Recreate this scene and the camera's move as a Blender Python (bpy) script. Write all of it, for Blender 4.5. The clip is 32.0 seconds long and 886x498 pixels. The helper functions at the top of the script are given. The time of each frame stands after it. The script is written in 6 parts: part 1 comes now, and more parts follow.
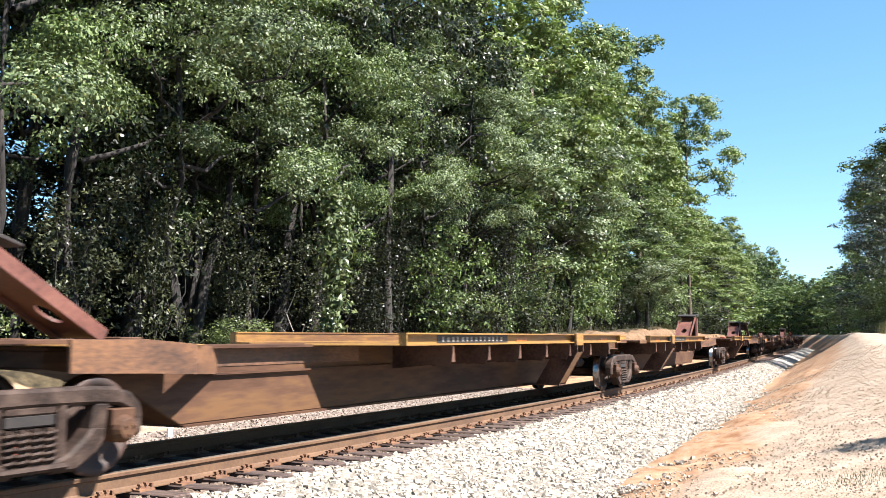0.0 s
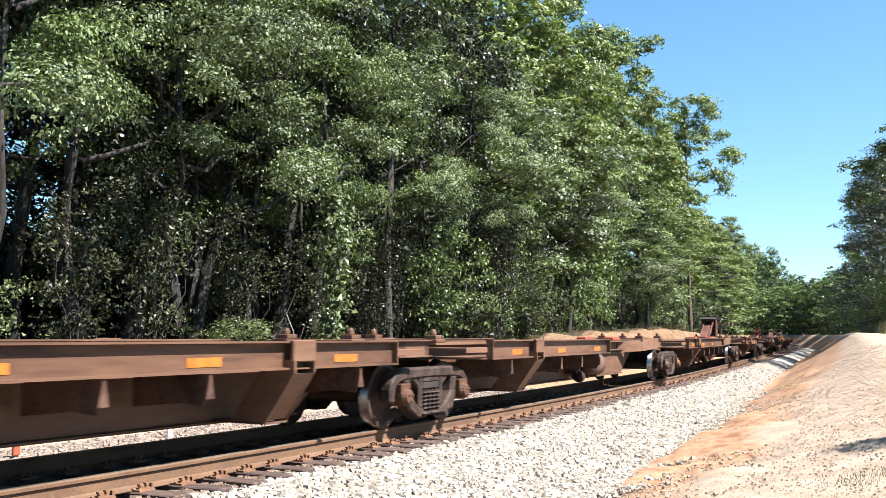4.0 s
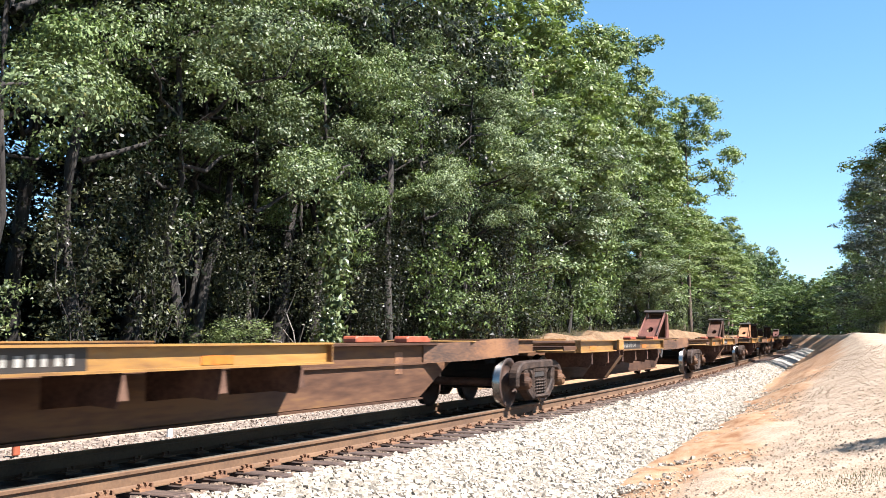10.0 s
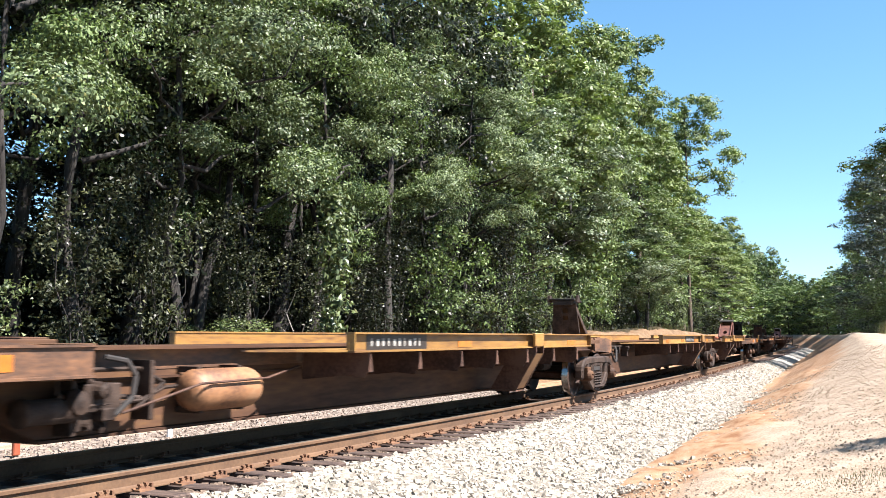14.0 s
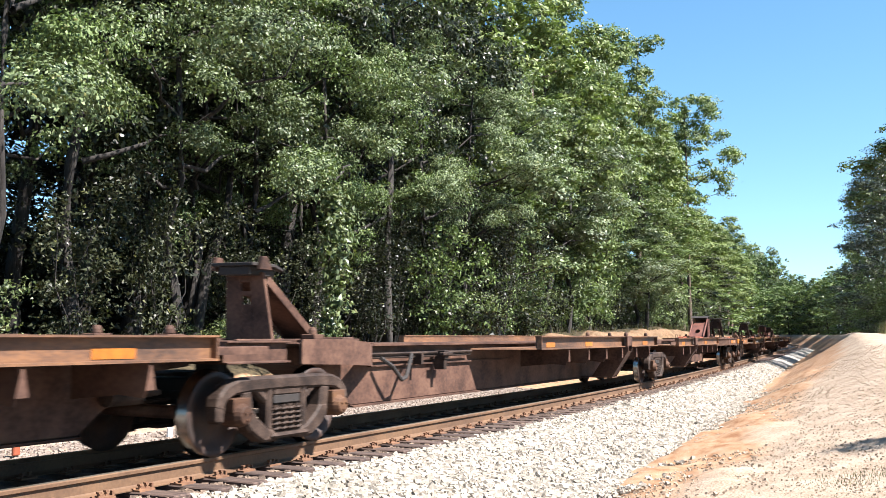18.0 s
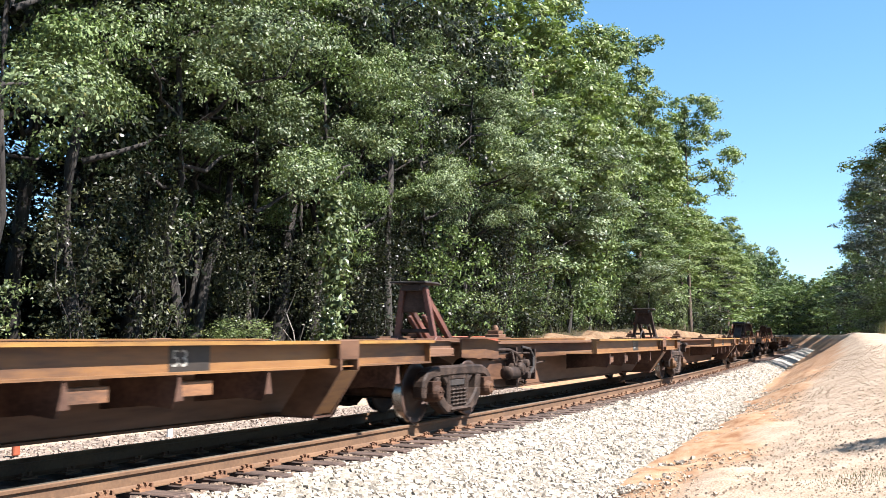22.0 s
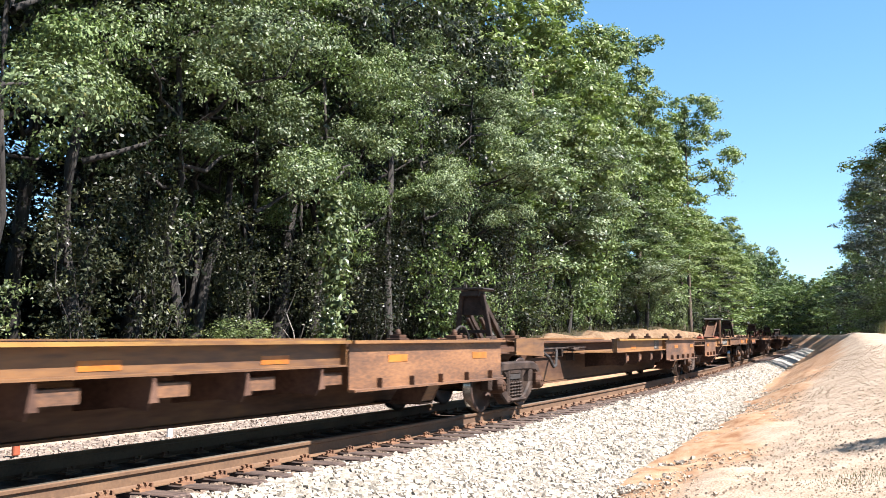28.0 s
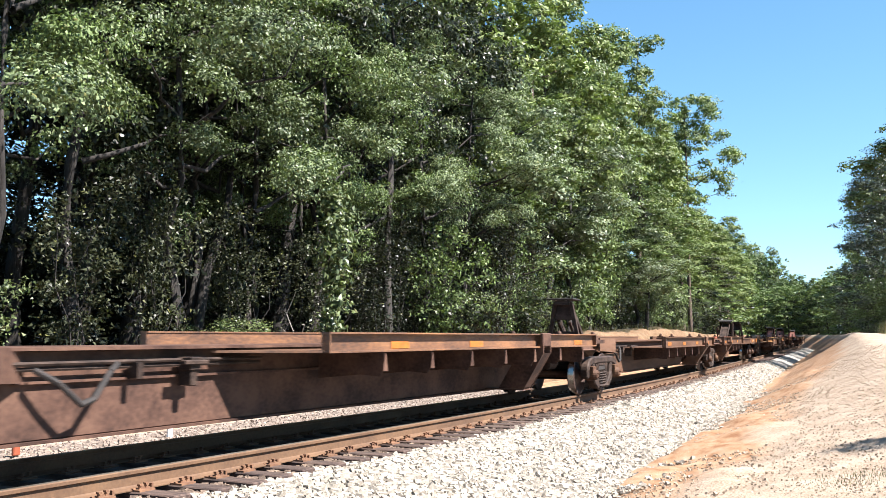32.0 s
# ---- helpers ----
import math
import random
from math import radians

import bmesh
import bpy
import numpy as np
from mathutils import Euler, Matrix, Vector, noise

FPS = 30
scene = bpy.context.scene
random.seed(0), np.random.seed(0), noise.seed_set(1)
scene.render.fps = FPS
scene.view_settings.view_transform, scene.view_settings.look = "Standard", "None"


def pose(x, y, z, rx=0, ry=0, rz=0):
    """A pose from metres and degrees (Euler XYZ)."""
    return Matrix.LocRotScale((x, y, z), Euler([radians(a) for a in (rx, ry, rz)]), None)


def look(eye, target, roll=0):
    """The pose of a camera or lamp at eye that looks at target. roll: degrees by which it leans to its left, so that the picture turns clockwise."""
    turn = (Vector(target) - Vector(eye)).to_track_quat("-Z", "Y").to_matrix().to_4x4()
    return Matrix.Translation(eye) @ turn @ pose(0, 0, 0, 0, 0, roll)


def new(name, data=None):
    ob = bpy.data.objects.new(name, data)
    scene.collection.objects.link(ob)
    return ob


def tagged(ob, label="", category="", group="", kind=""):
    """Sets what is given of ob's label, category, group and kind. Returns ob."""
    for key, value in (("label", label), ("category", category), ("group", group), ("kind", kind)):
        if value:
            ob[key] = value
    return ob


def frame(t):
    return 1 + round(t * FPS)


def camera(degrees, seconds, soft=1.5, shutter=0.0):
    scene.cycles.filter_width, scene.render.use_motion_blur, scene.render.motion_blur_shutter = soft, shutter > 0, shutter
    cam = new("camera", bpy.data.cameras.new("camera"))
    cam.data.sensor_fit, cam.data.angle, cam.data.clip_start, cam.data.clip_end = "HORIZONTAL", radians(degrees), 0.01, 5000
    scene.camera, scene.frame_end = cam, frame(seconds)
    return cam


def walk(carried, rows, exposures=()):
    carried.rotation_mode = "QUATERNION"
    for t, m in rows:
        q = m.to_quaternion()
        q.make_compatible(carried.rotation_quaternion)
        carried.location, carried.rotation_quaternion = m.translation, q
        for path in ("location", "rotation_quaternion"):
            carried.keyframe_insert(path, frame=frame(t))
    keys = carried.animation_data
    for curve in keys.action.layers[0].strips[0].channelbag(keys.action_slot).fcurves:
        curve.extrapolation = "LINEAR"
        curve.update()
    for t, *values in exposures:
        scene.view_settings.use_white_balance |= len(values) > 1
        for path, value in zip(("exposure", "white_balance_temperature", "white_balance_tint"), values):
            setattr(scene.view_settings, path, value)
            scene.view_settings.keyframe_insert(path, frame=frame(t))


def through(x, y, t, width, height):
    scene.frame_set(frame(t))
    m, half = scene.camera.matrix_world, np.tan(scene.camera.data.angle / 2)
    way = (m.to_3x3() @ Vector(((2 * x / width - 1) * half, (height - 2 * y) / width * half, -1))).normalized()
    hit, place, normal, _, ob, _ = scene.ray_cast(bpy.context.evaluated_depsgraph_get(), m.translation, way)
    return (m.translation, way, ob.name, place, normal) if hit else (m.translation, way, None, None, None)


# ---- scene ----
# One still camera beside a curved railway line; an empty spine-car train passes.
CURVE, SPIRAL, TRACK_Y = 0.00513, -0.0001, 7.627
SPEED = 16.5


def heading(s):
    """Direction of the track, in radians, s metres past the point abreast of the camera."""
    t = min(max(s, 0.0), -CURVE / SPIRAL)
    return CURVE * t + SPIRAL * t * t / 2 + CURVE * min(s, 0.0) + 0.0042 * (min(max(s, 135.0), 330.0) - 135.0)


STEP, S_MIN, S_MAX = 0.5, -90.0, 760.0
px, py = 0.0, 0.0
count = round((S_MAX - S_MIN) / STEP) + 1
xs, ys = [0.0], [0.0]
for i in range(1, count):
    a = heading(S_MIN + (i - 0.5) * STEP)
    px, py = px + math.cos(a) * STEP, py + math.sin(a) * STEP
    xs.append(px), ys.append(py)
i0 = round(-S_MIN / STEP)
LINE_X = np.array(xs) - xs[i0]
LINE_Y = np.array(ys) - ys[i0] + TRACK_Y
LINE_S = S_MIN + STEP * np.arange(count)


def rail_point(s, off=0.0, z=0.0):
    """A place by its run along the track and its distance from the centre line, positive towards the camera; z from the rail heads."""
    a = heading(s)
    x, y = float(np.interp(s, LINE_S, LINE_X)), float(np.interp(s, LINE_S, LINE_Y))
    return Vector((x + off * math.sin(a), y - off * math.cos(a), z))


# ---- camera
EYE = Vector((0.0, 0.0, 1.248))
YAW, TILT, ROLL = 0.50904, 0.08625, 0.323
aim = EYE + Vector((math.cos(YAW) * math.cos(TILT), math.sin(YAW) * math.cos(TILT), math.sin(TILT)))
cam = camera(48.264, 32.0, soft=0.8, shutter=0.1)
view = look(EYE, aim, ROLL)
walk(cam, [(0.0, view), (32.0, view)], exposures=[(0.0, 2.075, 6210, 13), (32.0, 2.075, 6210, 13)])

# ---- world and sun
SUN_AZIMUTH, SUN_HEIGHT = radians(-84), radians(51)
world = bpy.data.worlds.new("sky")
scene.world = world
world.use_nodes = True
wn = world.node_tree
sky = wn.nodes.new("ShaderNodeTexSky")
sky.sky_type, sky.sun_disc = "NISHITA", False
sky.sun_elevation, sky.sun_rotation = SUN_HEIGHT, math.pi / 2 - SUN_AZIMUTH
sky.altitude = 900
sky.air_density, sky.dust_density, sky.ozone_density = 1.0, 0.1, 1.2
where = wn.nodes.new("ShaderNodeTexCoord")
lift = wn.nodes.new("ShaderNodeVectorMath")
lift.operation = "ADD"
lift.inputs[1].default_value = (0, 0, 0.045)
level = wn.nodes.new("ShaderNodeVectorMath")
level.operation = "NORMALIZE"
wn.links.new(where.outputs["Generated"], lift.inputs[0]), wn.links.new(lift.outputs[0], level.inputs[0]), wn.links.new(level.outputs[0], sky.inputs["Vector"])
richer = wn.nodes.new("ShaderNodeHueSaturation")
richer.inputs["Hue"].default_value, richer.inputs["Saturation"].default_value, richer.inputs["Value"].default_value = 0.485, 1.15, 1.13
wn.links.new(sky.outputs[0], richer.inputs["Color"])
wn.links.new(richer.outputs[0], wn.nodes["Background"].inputs[0])
wn.nodes["Background"].inputs[1].default_value = 0.0515
sun_data = bpy.data.lights.new("sun", "SUN")
sun_data.energy, sun_data.angle, sun_data.color = 5.0, radians(0.53), (1.0, 0.945, 0.86)
sun = new("sun", sun_data)
to_sun = Vector((math.cos(SUN_AZIMUTH) * math.cos(SUN_HEIGHT), math.sin(SUN_AZIMUTH) * math.cos(SUN_HEIGHT), math.sin(SUN_HEIGHT)))
sun.matrix_world = look(to_sun * 60, (0, 0, 0))


# ---- materials
def material(name, colours, scale=3.0, rough=0.6, metal=0.0, bump=0.0, fine=40.0, fine_mix=0.35, vary=0.0, island=False, stretch=None, spec=0.5):
    """Two or three colours mixed by noise at two scales; vary: change from object to object (or from piece to piece of a mesh)."""
    m = bpy.data.materials.new(name)
    m.use_nodes = True
    nt = m.node_tree
    n, l = nt.nodes, nt.links
    b = n["Principled BSDF"]
    b.inputs["Roughness"].default_value, b.inputs["Metallic"].default_value = rough, metal
    b.inputs["Specular IOR Level"].default_value = spec
    tc = n.new("ShaderNodeTexCoord")
    mp = n.new("ShaderNodeMapping")
    l.new(tc.outputs["Object"], mp.inputs[0])
    if stretch:
        mp.inputs["Scale"].default_value = stretch
    big = n.new("ShaderNodeTexNoise")
    big.inputs["Scale"].default_value, big.inputs["Detail"].default_value = scale, 4
    small = n.new("ShaderNodeTexNoise")
    small.inputs["Scale"].default_value, small.inputs["Detail"].default_value = fine, 3
    info = n.new("ShaderNodeObjectInfo")
    shift = n.new("ShaderNodeVectorMath")
    shift.operation = "MULTIPLY_ADD"
    l.new(info.outputs["Random"], shift.inputs[0])
    shift.inputs[1].default_value = (37, 23, 11)
    l.new(mp.outputs[0], shift.inputs[2])
    l.new(shift.outputs[0], big.inputs["Vector"]), l.new(shift.outputs[0], small.inputs["Vector"])
    mix = n.new("ShaderNodeMath")
    mix.operation = "MULTIPLY_ADD"
    l.new(small.outputs["Fac"], mix.inputs[0])
    mix.inputs[1].default_value = fine_mix
    l.new(big.outputs["Fac"], mix.inputs[2])
    ramp = n.new("ShaderNodeValToRGB")
    l.new(mix.outputs[0], ramp.inputs[0])
    e = ramp.color_ramp.elements
    lo, hi = 0.36 + fine_mix * 0.4, 0.64 + fine_mix * 0.6
    e[0].position, e[1].position = lo, hi
    e[0].color, e[1].color = (*colours[0], 1), (*colours[-1], 1)
    for k, c in enumerate(colours[1:-1]):
        e.new(lo + (hi - lo) * (k + 1) / (len(colours) - 1)).color = (*c, 1)
    out = ramp.outputs[0]
    if vary:
        hsv = n.new("ShaderNodeHueSaturation")
        if island:
            geo = n.new("ShaderNodeNewGeometry")
            r = geo.outputs["Random Per Island"]
        else:
            r = info.outputs["Random"]
        span = n.new("ShaderNodeMapRange")
        span.inputs["To Min"].default_value, span.inputs["To Max"].default_value = 1 - vary, 1 + vary
        l.new(r, span.inputs["Value"])
        l.new(span.outputs[0], hsv.inputs["Value"]), l.new(out, hsv.inputs["Color"])
        out = hsv.outputs[0]
    l.new(out, b.inputs["Base Color"])
    if bump:
        bp = n.new("ShaderNodeBump")
        bp.inputs["Strength"].default_value, bp.inputs["Distance"].default_value = bump, 0.02
        l.new(small.outputs["Fac"], bp.inputs["Height"]), l.new(bp.outputs[0], b.inputs["Normal"])
    return m


def leaf_material(name, dark, light, rough=0.4, through=0.35, spec=0.5):
    """A leaf: two greens by the leaf, some light passing through it."""
    m = bpy.data.materials.new(name)
    m.use_nodes = True
    nt = m.node_tree
    n, l = nt.nodes, nt.links
    b = n["Principled BSDF"]
    b.inputs["Roughness"].default_value = rough
    b.inputs["Specular IOR Level"].default_value = spec
    geo = n.new("ShaderNodeNewGeometry")
    info = n.new("ShaderNodeObjectInfo")
    ramp = n.new("ShaderNodeValToRGB")
    l.new(geo.outputs["Random Per Island"], ramp.inputs[0])
    e = ramp.color_ramp.elements
    e[0].color, e[1].color = (*dark, 1), (*light, 1)
    e[1].position = 0.96
    e.new(0.5).color = (*(0.68 * a + 0.32 * b for a, b in zip(dark, light)), 1)
    e.new(0.992).color = (0.12, 0.12, 0.04, 1)
    hsv = n.new("ShaderNodeHueSaturation")
    span = n.new("ShaderNodeMapRange")
    span.inputs["To Min"].default_value, span.inputs["To Max"].default_value = 0.8, 1.2
    l.new(info.outputs["Random"], span.inputs["Value"]), l.new(span.outputs[0], hsv.inputs["Value"])
    l.new(ramp.outputs[0], hsv.inputs["Color"]), l.new(hsv.outputs[0], b.inputs["Base Color"])
    tr = n.new("ShaderNodeBsdfTranslucent")
    warm = n.new("ShaderNodeMixRGB")
    warm.blend_type, warm.inputs[0].default_value, warm.inputs[2].default_value = "MULTIPLY", 1.0, (1.25, 1.4, 0.7, 1)
    l.new(hsv.outputs[0], warm.inputs[1]), l.new(warm.outputs[0], tr.inputs[0])
    mx = n.new("ShaderNodeMixShader")
    mx.inputs[0].default_value = through
    l.new(b.outputs[0], mx.inputs[1]), l.new(tr.outputs[0], mx.inputs[2])
    l.new(mx.outputs[0], n["Material Output"].inputs[0])
    return m


YELLOW = material("yellow_paint_weathered", [(0.099, 0.045, 0.0158), (0.18, 0.09, 0.0225), (0.234, 0.121, 0.0261), (0.261, 0.142, 0.0338)], 0.8, 0.55, 0, 0.08, 9, 0.5, 0.12, stretch=(0.3, 1, 2.0))
OCHRE = material("ochre_paint_weathered", [(0.0675, 0.0315, 0.0149), (0.121, 0.0562, 0.0203), (0.162, 0.0743, 0.0234), (0.189, 0.0922, 0.0279)], 0.8, 0.6, 0, 0.08, 9, 0.5, 0.13, stretch=(0.3, 1, 2.0))
BROWN = material("brown_paint_weathered", [(0.048, 0.0235, 0.0140), (0.084, 0.0425, 0.0245), (0.107, 0.0550, 0.0318), (0.132, 0.0715, 0.0440)], 0.9, 0.62, 0, 0.05, 7, 0.4, 0.12, stretch=(0.3, 1, 2.2), spec=0.25)
GRIMY = material("grime_covered_yellow_steel", [(0.032, 0.0155, 0.0095), (0.056, 0.027, 0.0155), (0.078, 0.039, 0.0215), (0.108, 0.055, 0.024)], 0.9, 0.7, 0, 0.06, 8, 0.45, 0.12, stretch=(0.35, 1, 2.2), spec=0.22)
RUSTOCHRE = material("rusty_faded_ochre_paint", [(0.042, 0.0205, 0.0115), (0.10, 0.046, 0.022), (0.175, 0.08, 0.033)], 1.6, 0.65, 0, 0.1, 20, 0.5, 0.15, stretch=(0.5, 1, 1.6))
RUST = material("rusty_brown_steel", [(0.028, 0.0145, 0.0105), (0.066, 0.034, 0.0235), (0.10, 0.054, 0.036)], 2.0, 0.75, 0, 0.1, 22, 0.5, 0.15, spec=0.22)
GRIME = material("grimy_cast_steel", [(0.012, 0.0075, 0.0058), (0.031, 0.0195, 0.0145), (0.056, 0.037, 0.028)], 5, 0.7, 0, 0.15, 50, 0.5, 0.12, spec=0.2)
BLACK = material("black_underframe", [(0.009, 0.0072, 0.0063), (0.0225, 0.0162, 0.0135)], 4, 0.8, 0, 0.1)
TREAD = material("polished_wheel_tread", [(0.135, 0.131, 0.126), (0.247, 0.238, 0.225)], 6, 0.22, 1.0)
WHEEL = material("rusty_wheel_plate", [(0.0158, 0.009, 0.00675), (0.0495, 0.0225, 0.0135)], 4, 0.7, 0, 0.1)
RED = material("red_primer_paint", [(0.0413, 0.0173, 0.012), (0.0938, 0.0315, 0.021), (0.128, 0.051, 0.0338)], 2.2, 0.6, 0, 0.08, 26, 0.5, 0.15)
REDBROWN = material("red_brown_tank_paint", [(0.036, 0.018, 0.0135), (0.0765, 0.0382, 0.027), (0.108, 0.0585, 0.0428)], 1.8, 0.5, 0, 0.06, 22, 0.5, 0.1)
ORANGE = material("orange_red_pad_paint", [(0.171, 0.0338, 0.0135), (0.261, 0.063, 0.027)], 5, 0.6)
TAN = material("faded_orange_paint", [(0.099, 0.045, 0.0225), (0.225, 0.104, 0.045), (0.27, 0.144, 0.072)], 2.0, 0.6, 0, 0.08, 24, 0.5, 0.1)
SIGNAL = material("amber_reflector", [(0.247, 0.075, 0.009), (0.345, 0.116, 0.0135)], 9, 0.4, vary=0.1)
PAINT = material("fresh_white_paint", [(0.62, 0.61, 0.58), (0.74, 0.73, 0.70)], 9, 0.5)
WHITE = material("white_lettering", [(0.162, 0.153, 0.135), (0.297, 0.283, 0.257)], 7, 0.6)
DARKPANEL = material("black_lettering_panel", [(0.0105, 0.00825, 0.00675), (0.024, 0.0173, 0.0128)], 5, 0.55)
RAILSIDE = material("rusty_rail_side", [(0.066, 0.0325, 0.0155), (0.120, 0.064, 0.0305)], 1.5, 0.8, 0, 0.1, 30, 0.5)
RAILTOP = material("worn_rail_head", [(0.09, 0.0765, 0.0585), (0.162, 0.144, 0.117)], 2.5, 0.42, 0.5)
TIE = material("tarred_timber_tie", [(0.0225, 0.0135, 0.0108), (0.0562, 0.0338, 0.0252), (0.0855, 0.054, 0.0405)], 3, 0.85, 0, 0.3, 20, 0.5, 0.25, stretch=(6, 1, 4))
PLATE = material("rusty_tie_plate", [(0.09, 0.0405, 0.0203), (0.162, 0.081, 0.0405)], 8, 0.8, 0, 0.1, vary=0.2)
STONE = material("pale_granite_ballast", [(0.205, 0.175, 0.138), (0.29, 0.255, 0.208)], 12, 0.85, 0, 0.15, 60, 0.4, 0.12, island=True)
BED = material("pale_ballast_bed", [(0.115, 0.10, 0.083), (0.20, 0.18, 0.152), (0.27, 0.246, 0.213)], 22, 0.9, 0, 1.0, 34, 0.8)
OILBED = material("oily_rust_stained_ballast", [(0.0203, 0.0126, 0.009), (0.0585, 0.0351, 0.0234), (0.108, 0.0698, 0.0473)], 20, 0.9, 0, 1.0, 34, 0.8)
DUSTSTONE = material("dusty_pinkish_ballast", [(0.135, 0.103, 0.082), (0.20, 0.158, 0.13)], 10, 0.9, 0, 0.15, 60, 0.4, 0.15, island=True)
STAINSTONE = material("rust_stained_ballast", [(0.045, 0.027, 0.018), (0.153, 0.108, 0.0765)], 9, 0.9, 0, 0.2, 60, 0.4, 0.35, island=True)
# oily ballast, blackened further to hold the train's shadow in its colour
OILY_SHADE = material("oil_black_ballast", [(0.0054, 0.0045, 0.00405), (0.0158, 0.0121, 0.0099), (0.027, 0.0216, 0.018)], 20, 0.9, 0, 1.0, 34, 0.8)
DIRTSTONE = material("tan_pebbles", [(0.21, 0.15, 0.10), (0.33, 0.265, 0.20)], 9, 0.9, 0, 0.2, 60, 0.4, 0.2, island=True)
BARK = material("grey_brown_bark", [(0.0072, 0.0054, 0.0045), (0.0171, 0.0135, 0.0112), (0.0382, 0.0315, 0.027)], 4, 0.9, 0, 0.6, 18, 0.6, 0.2, stretch=(3, 3, 0.5))
PINEBARK = material("reddish_pine_bark", [(0.0225, 0.0158, 0.0126), (0.0675, 0.045, 0.0338), (0.108, 0.0765, 0.0585)], 4, 0.9, 0, 0.6, 14, 0.6, 0.2, stretch=(3, 3, 0.7))
LEAF_A = leaf_material("oak_leaf", (0.0368, 0.0544, 0.0192), (0.188, 0.236, 0.116), 0.45, 0.22, 0.32)
LEAF_B = leaf_material("sweetgum_leaf", (0.0368, 0.0584, 0.016), (0.18, 0.24, 0.092), 0.45, 0.22, 0.3)
LEAF_G = leaf_material("grey_green_leaf", (0.0391, 0.0544, 0.0263), (0.2, 0.242, 0.149), 0.45, 0.18, 0.32)
LEAF_V = leaf_material("vine_leaf", (0.048, 0.072, 0.0216), (0.173, 0.206, 0.0912), 0.4, 0.25)
# darkened leaf colour that imitates the shade behind sunlit crowns
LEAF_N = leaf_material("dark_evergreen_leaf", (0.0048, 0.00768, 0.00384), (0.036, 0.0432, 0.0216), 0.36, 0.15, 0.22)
LEAF_R = leaf_material("dull_green_leaf", (0.0096, 0.0144, 0.00672), (0.072, 0.084, 0.0408), 0.36, 0.18)
# sapling and understory leaves: the wood's shade is put into their colour
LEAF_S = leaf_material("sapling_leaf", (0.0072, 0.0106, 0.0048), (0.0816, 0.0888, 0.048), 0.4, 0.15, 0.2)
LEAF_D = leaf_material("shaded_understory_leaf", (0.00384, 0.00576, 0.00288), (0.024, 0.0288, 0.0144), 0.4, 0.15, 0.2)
NEEDLE = leaf_material("pine_needle", (0.0663, 0.0935, 0.0238), (0.208, 0.255, 0.0935), 0.5, 0.22, 0.3)
DEADWOOD = material("bleached_dead_wood", [(0.135, 0.117, 0.099), (0.225, 0.203, 0.18)], 8, 0.85, 0, 0.3)
GRASS = leaf_material("dry_grass_blade", (0.0413, 0.0456, 0.0144), (0.108, 0.0907, 0.0413), 0.7, 0.3)


